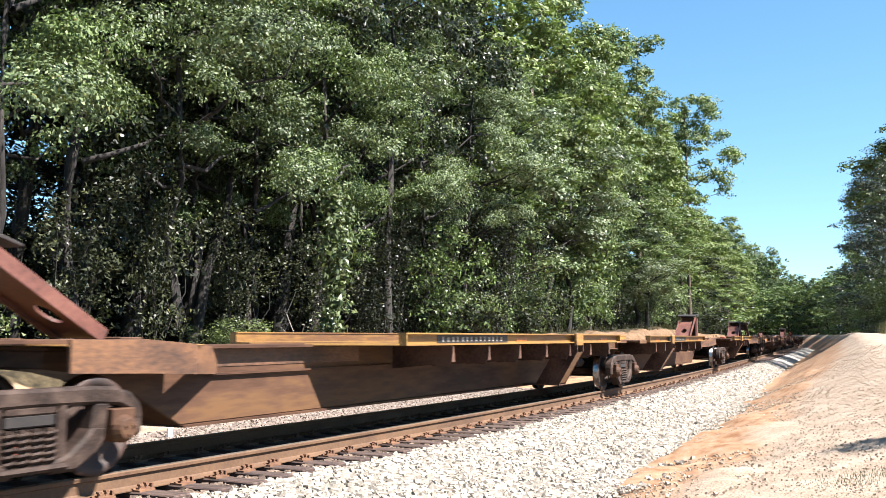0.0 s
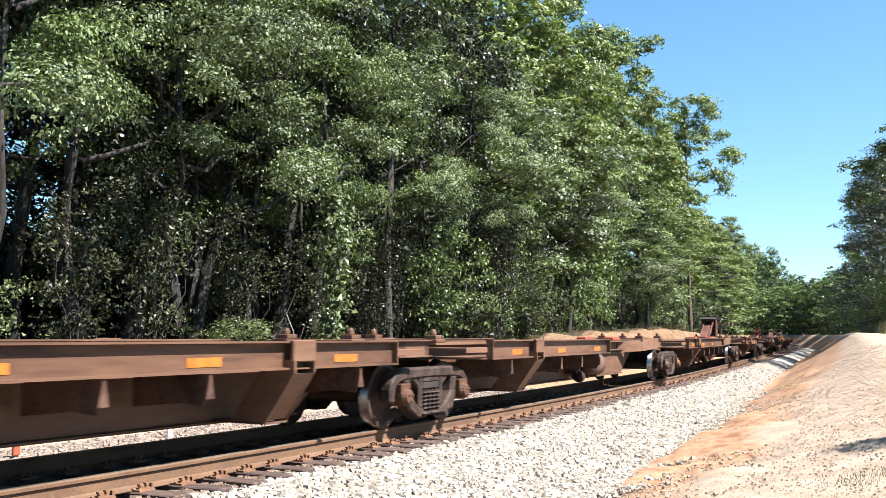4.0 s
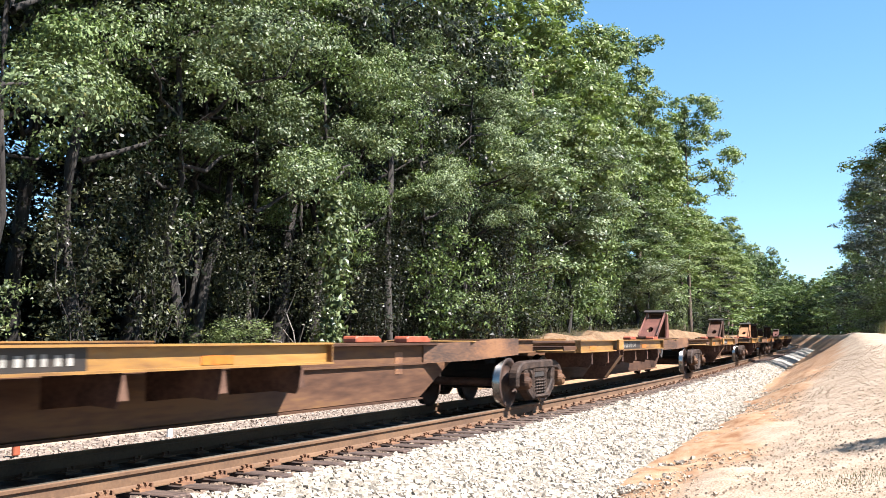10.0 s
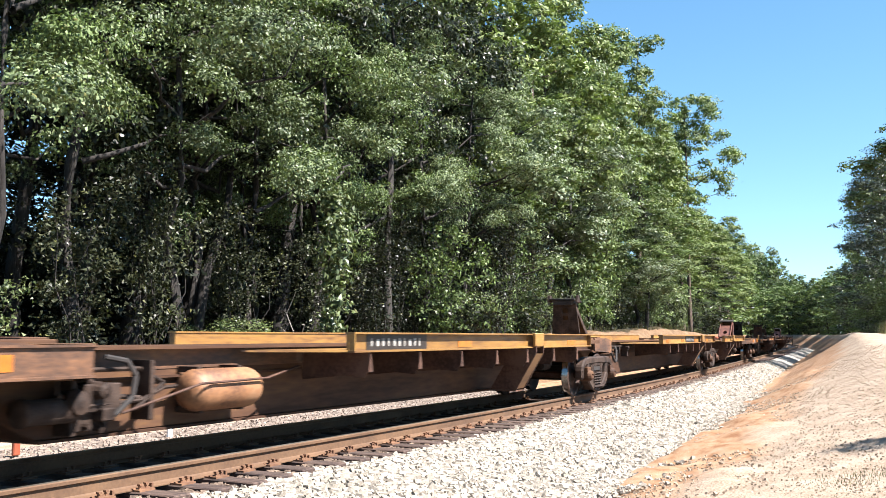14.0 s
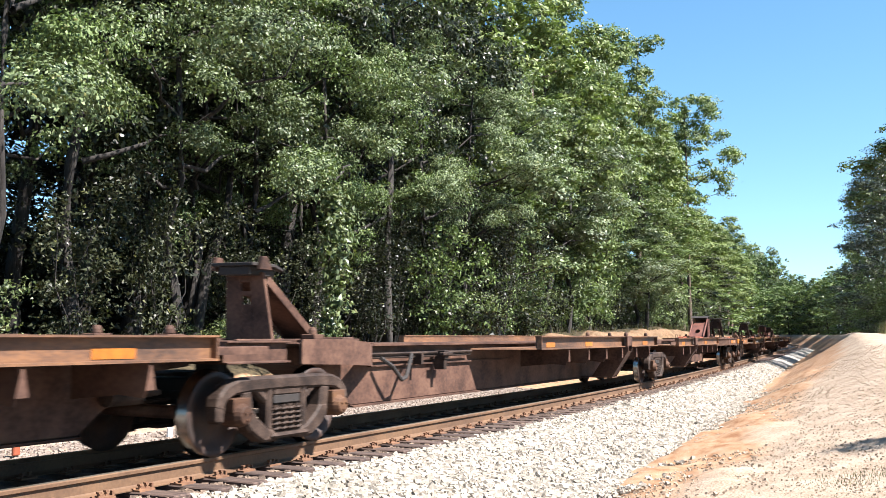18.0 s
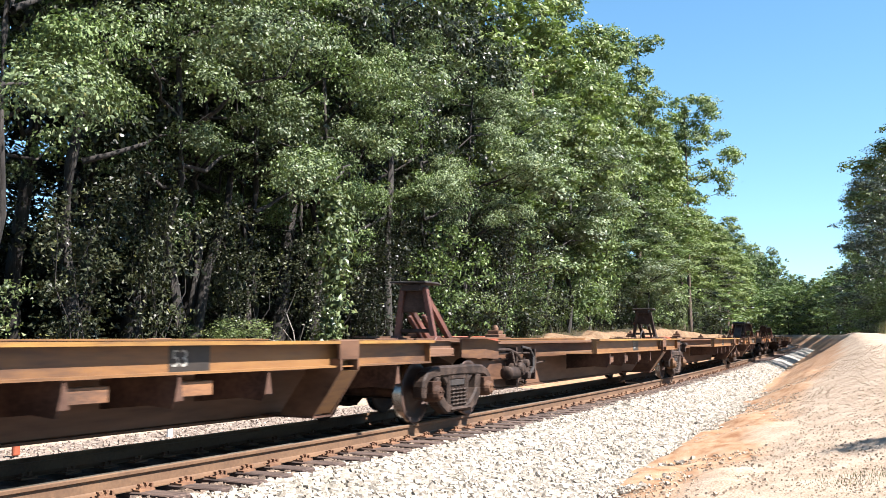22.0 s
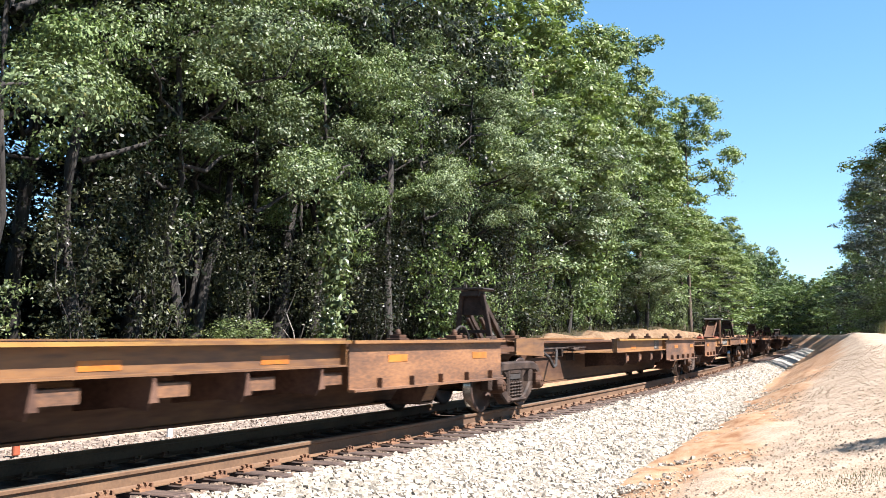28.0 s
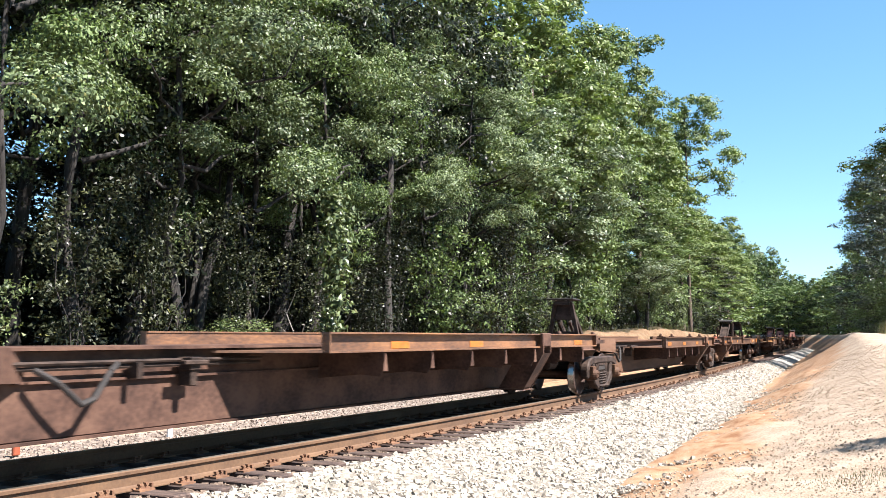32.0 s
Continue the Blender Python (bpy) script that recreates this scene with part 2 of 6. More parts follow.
# ---- mesh helpers
class Shape:
    """Vertices and faces put together from simple solids; one shape becomes one mesh."""

    def __init__(self):
        self.v, self.f = [], []

    def add(self, verts, faces, m=None):
        k = len(self.v)
        self.v += [tuple(m @ Vector(p)) if m else tuple(p) for p in verts]
        self.f += [tuple(k + i for i in f) for f in faces]
        return self

    def box(self, x0, x1, y0, y1, z0, z1, m=None):
        x0, x1 = min(x0, x1), max(x0, x1)
        y0, y1 = min(y0, y1), max(y0, y1)
        p = [(x, y, z) for z in (z0, z1) for y in (y0, y1) for x in (x0, x1)]
        return self.add(p, [(0, 2, 3, 1), (4, 5, 7, 6), (0, 1, 5, 4), (1, 3, 7, 5), (3, 2, 6, 7), (2, 0, 4, 6)], m)

    def prism(self, outline, y0, y1, m=None):
        """An outline in x and z, drawn out from y0 to y1."""
        n = len(outline)
        area = sum(outline[i][0] * outline[(i + 1) % n][1] - outline[(i + 1) % n][0] * outline[i][1] for i in range(n))
        o = outline if area > 0 else outline[::-1]
        y0, y1 = min(y0, y1), max(y0, y1)
        p = [(x, y0, z) for x, z in o] + [(x, y1, z) for x, z in o]
        return self.add(p, [tuple(range(n)), tuple(range(2 * n - 1, n - 1, -1))] + [(i, i + n, (i + 1) % n + n, (i + 1) % n) for i in range(n)], m)

    def bar(self, profile, x0, x1):
        """An outline in y and z, drawn out from x0 to x1."""
        n = len(profile)
        p = [(x0, y, z) for y, z in profile] + [(x1, y, z) for y, z in profile]
        return self.add(p, [tuple(range(n)), tuple(range(2 * n - 1, n - 1, -1))] + [(i, i + n, (i + 1) % n + n, (i + 1) % n) for i in range(n)])

    def rod(self, a, b, r, n=8, r2=None, cap=True):
        a, b = Vector(a), Vector(b)
        q = (b - a).to_track_quat("Z", "Y").to_matrix()
        r2 = r if r2 is None else r2
        p = []
        for c, rr in ((a, r), (b, r2)):
            for i in range(n):
                t = 2 * math.pi * i / n
                p.append(c + q @ Vector((math.cos(t) * rr, math.sin(t) * rr, 0)))
        f = [(i, (i + 1) % n, (i + 1) % n + n, i + n) for i in range(n)]
        if cap:
            f += [tuple(range(n - 1, -1, -1)), tuple(range(n, 2 * n))]
        return self.add(p, f)

    def pipe(self, points, r, n=6):
        for a, b in zip(points, points[1:]):
            self.rod(a, b, r, n)
        return self

    def lathe(self, rings, axis="y", n=28, m=None):
        """Rings of (distance along the axis, radius), turned round it."""
        p = []
        for d, r in rings:
            for i in range(n):
                t = 2 * math.pi * i / n
                c, s = r * math.cos(t), r * math.sin(t)
                p.append((c, d, s) if axis == "y" else ((d, c, s) if axis == "x" else (c, s, d)))
        f = []
        for k in range(len(rings) - 1):
            f += [(k * n + i, k * n + (i + 1) % n, (k + 1) * n + (i + 1) % n, (k + 1) * n + i) for i in range(n)]
        f += [tuple(range(n)), tuple(range(len(rings) * n - 1, (len(rings) - 1) * n - 1, -1))]
        return self.add(p, f, m)


def mesh_of(name, shape, *mats, bevel=0.0, smooth=False, pick=None):
    me = bpy.data.meshes.new(name)
    bm = bmesh.new()
    vs = [bm.verts.new(p) for p in shape.v]
    for f in shape.f:
        try:
            bm.faces.new([vs[i] for i in f])
        except ValueError:
            pass
    bmesh.ops.recalc_face_normals(bm, faces=bm.faces)
    if bevel:
        sharp = [e for e in bm.edges if len(e.link_faces) == 2 and e.calc_face_angle(0) > 0.6]
        bmesh.ops.bevel(bm, geom=sharp, offset=bevel, segments=1, affect="EDGES", clamp_overlap=True)
    for f in bm.faces:
        f.smooth = smooth
        if pick:
            f.material_index = pick(f)
    bm.to_mesh(me)
    bm.free()
    for m in mats:
        me.materials.append(m)
    return me


def part(name, data, mat, parent, label="", at=None, bevel=0.0, smooth=False):
    """One mesh object under a thing or a part; data is a Shape or a mesh that alike parts share."""
    me = mesh_of(name, data, mat, bevel=bevel, smooth=smooth) if isinstance(data, Shape) else data
    ob = new(name, me)
    ob.parent = parent
    if at is not None:
        ob.matrix_basis = at
    if label:
        ob["label"] = label
    return ob


def quick_mesh(name, verts, faces, mat, smooth=False):
    """A mesh from arrays of vertices and of faces with equal corner counts."""
    verts, faces = np.asarray(verts, np.float32), np.asarray(faces, np.int32)
    k = faces.shape[1]
    me = bpy.data.meshes.new(name)
    me.vertices.add(len(verts)), me.loops.add(faces.size), me.polygons.add(len(faces))
    me.vertices.foreach_set("co", verts.ravel())
    me.loops.foreach_set("vertex_index", faces.ravel())
    me.polygons.foreach_set("loop_start", np.arange(0, faces.size, k, dtype=np.int32))
    me.polygons.foreach_set("use_smooth", np.full(len(faces), smooth))
    me.materials.append(mat)
    me.update(calc_edges=True)
    return me


# ---- ground
def ramp_of(x, pairs):
    return float(np.interp(x, [p[0] for p in pairs], [p[1] for p in pairs]))


TOE = ((-20, 4.2), (11, 3.8), (17, 3.45), (24, 3.1), (35, 2.8), (60, 2.6), (300, 2.6))
LIP = ((-40, -0.15), (6, -0.15), (9, -0.02), (13, 0.18), (20, 0.48), (29, 0.86), (36, 1.1), (48, 1.4), (60, 1.5), (300, 1.6))
FAR_BANK = ((-40, 0.5), (32, 0.6), (42, 1.15), (60, 1.5), (84, 1.75), (98, 1.35), (300, 1.2))


def toe_at(s):
    """Distance of the ballast's foot from the centre line, a little ragged."""
    return ramp_of(s, TOE) + 0.16 * noise.noise(Vector((s * 0.55, 3.1, 0))) + 0.09 * noise.noise(Vector((s * 1.9, 7.7, 0)))


def ground_z(s, off):
    """Height of the ground over the rail heads, before roughness."""
    toe, lip, bank = toe_at(s), ramp_of(s, LIP), ramp_of(s, FAR_BANK)
    if off >= 0:
        top = ramp_of(s, ((8, 7.3), (16, 7.1), (25, 6.9), (36, 6.6), (60, 6.3)))
        return ramp_of(off, ((0, -0.62), (toe - 0.15, -0.62), (toe + 0.15, -0.59), (toe + 0.5, -0.50), (top - 0.35, lip - 0.07), (top, lip), (top + 0.85, lip - 0.04), (9.6, lip - 0.06), (13, lip + 0.1), (30, lip + 0.6), (2000, lip + 0.6)))
    back = ramp_of(s, ((24, 1.3), (33, 0.0)))
    return ramp_of(off, ((-2000, bank + 0.5), (-30, bank + 0.5), (-9.5, bank + 0.1), (-6.0 - back, bank), (-5.3 - back, bank * 0.6 - 0.1), (-4.6 - back, -0.46), (0, -0.62)))


def make_ground():
    rows_s = list(np.concatenate([np.arange(-80, -24, 4.0), np.arange(-24, 2, 0.8), np.arange(2, 36, 0.22), np.arange(36, 80, 1.0), np.arange(80, 300, 8.0), (420, 700)]))
    offs = list(np.concatenate([(-900, -300, -120, -60, -30), np.arange(-20, -7, 1.6), np.arange(-7, -3.5, 0.25), (-3, -1.5, 0, 1.5), np.arange(2.2, 9.4, 0.16), np.arange(9.6, 12, 0.3), np.arange(12, 20, 1.0), (26, 40, 80, 250, 800)]))
    verts, faces, zone = [], [], []
    for s in rows_s:
        toe = toe_at(s)
        for o in offs:
            z = ground_z(s, o)
            p = rail_point(s, o, z)
            near = 1.0 if -8 < o < 25 else 0.0
            rough = 0.02 * near
            if toe + 0.1 < o < toe + 1.9:
                rough = 0.10
            if -7.4 < o < -5:
                rough = 0.12 if s < 30 else 0.2
            h = noise.fractal(Vector((p.x * 1.3, p.y * 1.3, 0)), 1.0, 2.2, 4) * rough + noise.noise(Vector((p.x * 0.35, p.y * 0.35, 5))) * rough * 1.2
            verts.append((p.x, p.y, p.z + h))
            wander = noise.noise(Vector((p.x * 0.5, p.y * 0.5, 9))) * 0.4
            if o < 0:
                zone.append(1.0 if s < 28 and o > -6.4 + wander else 0.2 if -6.6 < o < -4.3 else (0.5 if o >= -4.3 else 0.0))
            else:
                zone.append(min(1.0, max(0.5, 0.5 + (o + wander * 1.3 - toe - ramp_of(s, ((9, 0.75), (25, 1.4), (36, 2.4)))) / 0.9 * 0.5)) if o < 8.8 else max(0.0, 1.0 - (o - 8.8 + wander * 2.5) / 1.6) if o < 13 else 0.0)
    nc = len(offs)
    for i in range(len(rows_s) - 1):
        for j in range(nc - 1):
            a = i * nc + j
            faces.append((a, a + nc, a + nc + 1, a + 1))
    m = bpy.data.materials.new("earth")
    m.use_nodes = True
    nt = m.node_tree
    n, l = nt.nodes, nt.links
    b = n["Principled BSDF"]
    b.inputs["Roughness"].default_value = 0.95
    b.inputs["Specular IOR Level"].default_value = 0.2
    at = n.new("ShaderNodeAttribute")
    at.attribute_name = "cover"
    tc = n.new("ShaderNodeTexCoord")

    def grain(scale, detail=5):
        t = n.new("ShaderNodeTexNoise")
        t.inputs["Scale"].default_value, t.inputs["Detail"].default_value = scale, detail
        l.new(tc.outputs["Object"], t.inputs["Vector"])
        return t

    big, mid, fine = grain(0.7), grain(5), grain(38)

    def blend(fac, stops):
        r = n.new("ShaderNodeValToRGB")
        l.new(fac, r.inputs[0])
        e = r.color_ramp.elements
        e[0].position, e[0].color = stops[0][0], (*stops[0][1], 1)
        e[1].position, e[1].color = stops[-1][0], (*stops[-1][1], 1)
        for q, c in stops[1:-1]:
            e.new(q).color = (*c, 1)
        return r

    clay = blend(mid.outputs["Fac"], [(0.3, (0.173, 0.0842, 0.0412)), (0.5, (0.257, 0.152, 0.0866)), (0.72, (0.295, 0.206, 0.138))])
    sand = blend(fine.outputs["Fac"], [(0.32, (0.141, 0.0983, 0.0655)), (0.5, (0.247, 0.184, 0.131)), (0.7, (0.302, 0.244, 0.189))])
    pale = blend(fine.outputs["Fac"], [(0.3, (0.193, 0.139, 0.0966)), (0.5, (0.311, 0.244, 0.181)), (0.7, (0.353, 0.294, 0.235))])
    patch = n.new("ShaderNodeMapRange")
    patch.inputs["From Min"].default_value, patch.inputs["From Max"].default_value = 0.42, 0.6
    l.new(grain(1.7, 6).outputs["Fac"], patch.inputs["Value"])
    drift = n.new("ShaderNodeMixRGB")
    l.new(patch.outputs[0], drift.inputs[0]), l.new(sand.outputs[0], drift.inputs[1]), l.new(pale.outputs[0], drift.inputs[2])
    litter = blend(mid.outputs["Fac"], [(0.3, (0.0164, 0.0131, 0.00749)), (0.55, (0.0468, 0.0351, 0.0187)), (0.75, (0.0796, 0.0608, 0.0328))])
    wear = n.new("ShaderNodeMath")
    wear.operation = "MULTIPLY_ADD"
    l.new(big.outputs["Fac"], wear.inputs[0])
    wear.inputs[1].default_value = 0.25
    l.new(at.outputs["Fac"], wear.inputs[2])
    f1 = n.new("ShaderNodeMapRange")
    f1.inputs["From Min"].default_value, f1.inputs["From Max"].default_value = 0.2, 0.48
    l.new(wear.outputs[0], f1.inputs["Value"])
    f2 = n.new("ShaderNodeMapRange")
    f2.inputs["From Min"].default_value, f2.inputs["From Max"].default_value = 0.72, 1.02
    l.new(wear.outputs[0], f2.inputs["Value"])
    m1, m2 = n.new("ShaderNodeMixRGB"), n.new("ShaderNodeMixRGB")
    l.new(f1.outputs[0], m1.inputs[0]), l.new(litter.outputs[0], m1.inputs[1]), l.new(clay.outputs[0], m1.inputs[2])
    l.new(f2.outputs[0], m2.inputs[0]), l.new(m1.outputs[0], m2.inputs[1]), l.new(drift.outputs[0], m2.inputs[2])
    l.new(m2.outputs[0], b.inputs["Base Color"])
    bp = n.new("ShaderNodeBump")
    bp.inputs["Strength"].default_value, bp.inputs["Distance"].default_value = 0.55, 0.02
    l.new(fine.outputs["Fac"], bp.inputs["Height"]), l.new(bp.outputs[0], b.inputs["Normal"])
    me = quick_mesh("ground", verts, faces, m, True)
    cover = me.attributes.new("cover", "FLOAT", "POINT")
    cover.data.foreach_set("value", np.array(zone, np.float32))
    return tagged(new("ground", me), "bare orange clay, sandy track and leaf litter ground", "ground", kind="structure")


ground = make_ground()


# ---- track: ballast bed, ties, plates, rails
def bed_z(off, toe):
    return ramp_of(off, ((-3.6, -0.66), (-3.0, -0.52), (-1.75, -0.27), (-1.4, -0.25), (1.3, -0.25), (1.75, -0.255), (toe, -0.62), (toe + 0.3, -0.72)))


def make_bed():
    rows_s = list(np.concatenate([np.arange(-60, 3, 3.0), np.arange(3, 30, 0.3), np.arange(30, 90, 1.0), np.arange(90, 420, 6.0)]))
    verts, faces = [], []
    for s in rows_s:
        toe = toe_at(s)
        offs = [-3.6, -3.0, -2.4, -1.75, -1.45, -0.7, 0, 0.7, 1.5, 1.95] + [1.95 + (toe - 1.95) * k / 6 for k in range(1, 7)] + [toe + 0.3]
        for o in offs:
            p = rail_point(s, o, bed_z(o, toe))
            h = noise.noise(Vector((p.x * 3, p.y * 3, 1))) * 0.018 if abs(o) > 1.3 else -0.01
            verts.append((p.x, p.y, p.z + h))
    nc = len(offs)
    for i in range(len(rows_s) - 1):
        for j in range(nc - 1):
            a = i * nc + j
            faces.append((a, a + nc, a + nc + 1, a + 1))
    me = quick_mesh("ballast_bed", verts, faces, BED, True)
    # between the rails the bed colour adds the shadow under the train to oil
    me.materials.append(OILBED), me.materials.append(OILY_SHADE)
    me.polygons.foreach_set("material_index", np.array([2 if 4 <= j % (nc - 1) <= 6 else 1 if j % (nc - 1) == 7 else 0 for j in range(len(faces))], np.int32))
    return tagged(new("ballast_bed", me), "pale crushed granite ballast bed under the track", "ballast", kind="structure")


ballast_bed = make_bed()

rng = np.random.default_rng(7)


def stones_mesh(name, places, sizes, mat):
    """Broken stones: eight shaken corners each, twelve triangles."""
    k = len(places)
    corner = np.array([(x, y, z) for z in (-1, 1) for y in (-1, 1) for x in (-1, 1)], float)
    quad = np.array([(0, 2, 3, 1), (4, 5, 7, 6), (0, 1, 5, 4), (1, 3, 7, 5), (3, 2, 6, 7), (2, 0, 4, 6)])
    v = corner[None] * rng.uniform(0.35, 0.62, (k, 8, 3)) * np.asarray(sizes)[:, None, None]
    a, b = rng.uniform(0, 6.28, k), rng.uniform(-0.9, 0.9, k)
    ca, sa, cb, sb = np.cos(a), np.sin(a), np.cos(b), np.sin(b)
    x, y, z = v[..., 0].copy(), v[..., 1].copy(), v[..., 2].copy() * 0.8
    y, z = y * cb[:, None] - z * sb[:, None], y * sb[:, None] + z * cb[:, None]
    x, y = x * ca[:, None] - y * sa[:, None], x * sa[:, None] + y * ca[:, None]
    v = np.stack([x, y, z], -1) + np.asarray(places)[:, None, :]
    f = quad[None] + (np.arange(k) * 8)[:, None, None]
    return quick_mesh(name, v.reshape(-1, 3), f.reshape(-1, 4), mat)


def scatter_stones():
    places, sizes = [], []
    for s0, s1, density, size in ((4.0, 12.0, 470, 0.054), (12.0, 20.0, 350, 0.06), (20.0, 34.0, 190, 0.075), (34.0, 60.0, 60, 0.09)):
        n = int((s1 - s0) * 3.2 * density)
        for _ in range(n):
            s = rng.uniform(s0, s1)
            toe = toe_at(s)
            o = rng.uniform(0.95, toe + 0.25)
            if o < 1.44 and (s - 4.17) % 0.4986 / 0.4986 < 0.26 or o < 1.44 and (s - 4.17) % 0.4986 / 0.4986 > 0.74:
                continue
            if o > toe and rng.random() < 0.6:
                continue
            p = rail_point(s, o, bed_z(o, toe) + 0.012)
            places.append((p, o)), sizes.append(size * rng.uniform(0.6, 1.35))
    for _ in range(5200):
        s = rng.uniform(5, 34)
        o = toe_at(s) - 0.1 + abs(rng.normal(0, 0.24))
        places.append((rail_point(s, o, ground_z(s, o) + 0.02), o)), sizes.append(0.045 * rng.uniform(0.45, 1.3))
    dusty, dusty_sizes = [], []
    for _ in range(20000):
        s, o = rng.uniform(6, 30), -rng.uniform(1.4, 4.8)
        dusty.append(rail_point(s, o, max(bed_z(o, 4), ground_z(s, o)) + 0.008)), dusty_sizes.append(0.056 * rng.uniform(0.6, 1.3))
    tagged(new("dusty_ballast_stones", stones_mesh("dusty_ballast_stones", dusty, dusty_sizes, DUSTSTONE)), "dusty reddish ballast stones on the wood's side of the track", "ballast", kind="stuff")
    stained, kept_p, kept_s, dirty = [], [], [], []
    for (p, o), size in zip(places, sizes):
        if o < 1.22 + 0.18 * rng.random():
            stained.append(p), dirty.append(size)
        else:
            kept_p.append(p), kept_s.append(size)
    places, sizes = kept_p, kept_s
    tagged(new("stained_ballast_stones", stones_mesh("stained_ballast_stones", stained, dirty, STAINSTONE)), "rust-stained ballast stones between the tie ends", "ballast", kind="stuff")
    heap = new("ballast_stones", stones_mesh("ballast_stones", places, sizes, STONE))
    tagged(heap, "loose pale granite ballast stones beside the track", "ballast", kind="stuff")
    places, sizes = [], []
    for _ in range(15000):
        s = (4 + 30 * rng.random() ** 1.4) if rng.random() < 0.85 else rng.uniform(-8, 4)
        o = toe_at(s) + 0.1 + 4.4 * rng.random() ** 1.3
        size = 0.012 + (0.026 if o < toe_at(s) + 1.7 else 0.014) * rng.random() ** 3
        places.append(rail_point(s, o, ground_z(s, o) + 0.01)), sizes.append(size)
    tagged(new("clods_and_pebbles", stones_mesh("clods_and_pebbles", places, sizes, DIRTSTONE)), "tan pebbles and clods strewn on the clay bank", "pebbles", kind="stuff")


scatter_stones()

RAIL_HALF = [(-0.076, -0.186), (0.076, -0.186), (0.076, -0.176), (0.02, -0.158), (0.0095, -0.145), (0.0095, -0.052), (0.036, -0.04), (0.0375, -0.012), (0.03, -0.002), (0.014, 0.0),
             (-0.014, 0.0), (-0.03, -0.002), (-0.0375, -0.012), (-0.036, -0.04), (-0.0095, -0.052), (-0.0095, -0.145), (-0.02, -0.158), (-0.076, -0.176)]


def make_rail(side):
    verts, faces = [], []
    rows_s = np.concatenate([np.arange(-60, 90, 1.0), np.arange(90, 420, 5.0)])
    n = len(RAIL_HALF)
    for s in rows_s:
        for y, z in RAIL_HALF:
            verts.append(rail_point(s, side * 0.755 + y, z))
    for i in range(len(rows_s) - 1):
        for j in range(n):
            a, b = i * n + j, i * n + (j + 1) % n
            faces.append((a, b, b + n, a + n))
    me = quick_mesh("rail", verts, faces, RAILSIDE)
    me.materials.append(RAILTOP)
    idx = np.array([1 if j % n in (8, 9, 10) else 0 for j in range(len(faces))], np.int32)
    me.polygons.foreach_set("material_index", idx)
    return tagged(new("rail", me), "steel rail with rusty sides and a worn bright head", "rail", "rails", "structure")


rail_near, rail_far = make_rail(1), make_rail(-1)


def make_ties():
    owner = tagged(new("track_ties"), "dark creosoted timber ties half buried in ballast", "railway ties", kind="structure")
    ties = [mesh_of("tie", Shape().box(-0.115, 0.115, -1.38 - d, 1.38 + e, -0.17, 0.0), TIE, bevel=0.012) for d, e in ((0, 0), (0.03, 0.02), (-0.03, 0.0), (0.05, -0.02))]
    sh = Shape().box(-0.1, 0.1, -0.18, 0.18, 0, 0.018).box(-0.1, 0.1, 0.082, 0.105, 0.018, 0.03).box(-0.1, 0.1, -0.105, -0.082, 0.018, 0.03)
    for x, y in ((-0.06, 0.1), (0.05, 0.13), (0.06, -0.1), (-0.05, -0.13)):
        sh.box(x - 0.009, x + 0.009, y - 0.009, y + 0.009, 0.0, 0.05).box(x - 0.016, x + 0.016, y - 0.02, y + 0.016, 0.048, 0.066)
    plate = mesh_of("tie_plate", sh, PLATE)
    anchor = mesh_of("rail_anchor", Shape().box(-0.012, 0.012, -0.095, 0.095, -0.205, -0.186).box(-0.012, 0.012, -0.1, -0.07, -0.205, -0.15).box(-0.012, 0.012, 0.07, 0.1, -0.205, -0.15), PLATE)
    pick = random.Random(4)
    s = 4.17 - 0.4986 * 84
    while s < 86:
        a = heading(s) + pick.uniform(-0.02, 0.02)
        p = rail_point(s, pick.uniform(-0.05, 0.05), -0.19)
        t = part("tie", pick.choice(ties), TIE, owner, at=Matrix.Translation(p) @ Matrix.Rotation(a, 4, "Z"))
        if 2 < s < 60:
            for side in (0.755, -0.755):
                part("tie_plate", plate, PLATE, t, at=pose(0, -side, 0.0))
            if 2 < s < 30:
                part("rail_anchor", anchor, PLATE, t, at=pose(0.15, -0.755, 0.2))
        s += 0.4986


make_ties()


def stake(s, off, height, mat, label):
    p = rail_point(s, off, ground_z(s, off) - 0.02)
    top = tagged(new("survey_stake"), label, "stake", "survey stakes")
    top.location = p
    part("shaft", Shape().box(-0.03, 0.03, -0.02, 0.02, -0.2, max(0.0, height - 0.25)), BARK, top, "bare wood shaft", bevel=0.003)
    part("painted_end", Shape().box(-0.055, 0.055, -0.03, 0.03, height - 0.25, height), mat, top, bevel=0.012)
    return top


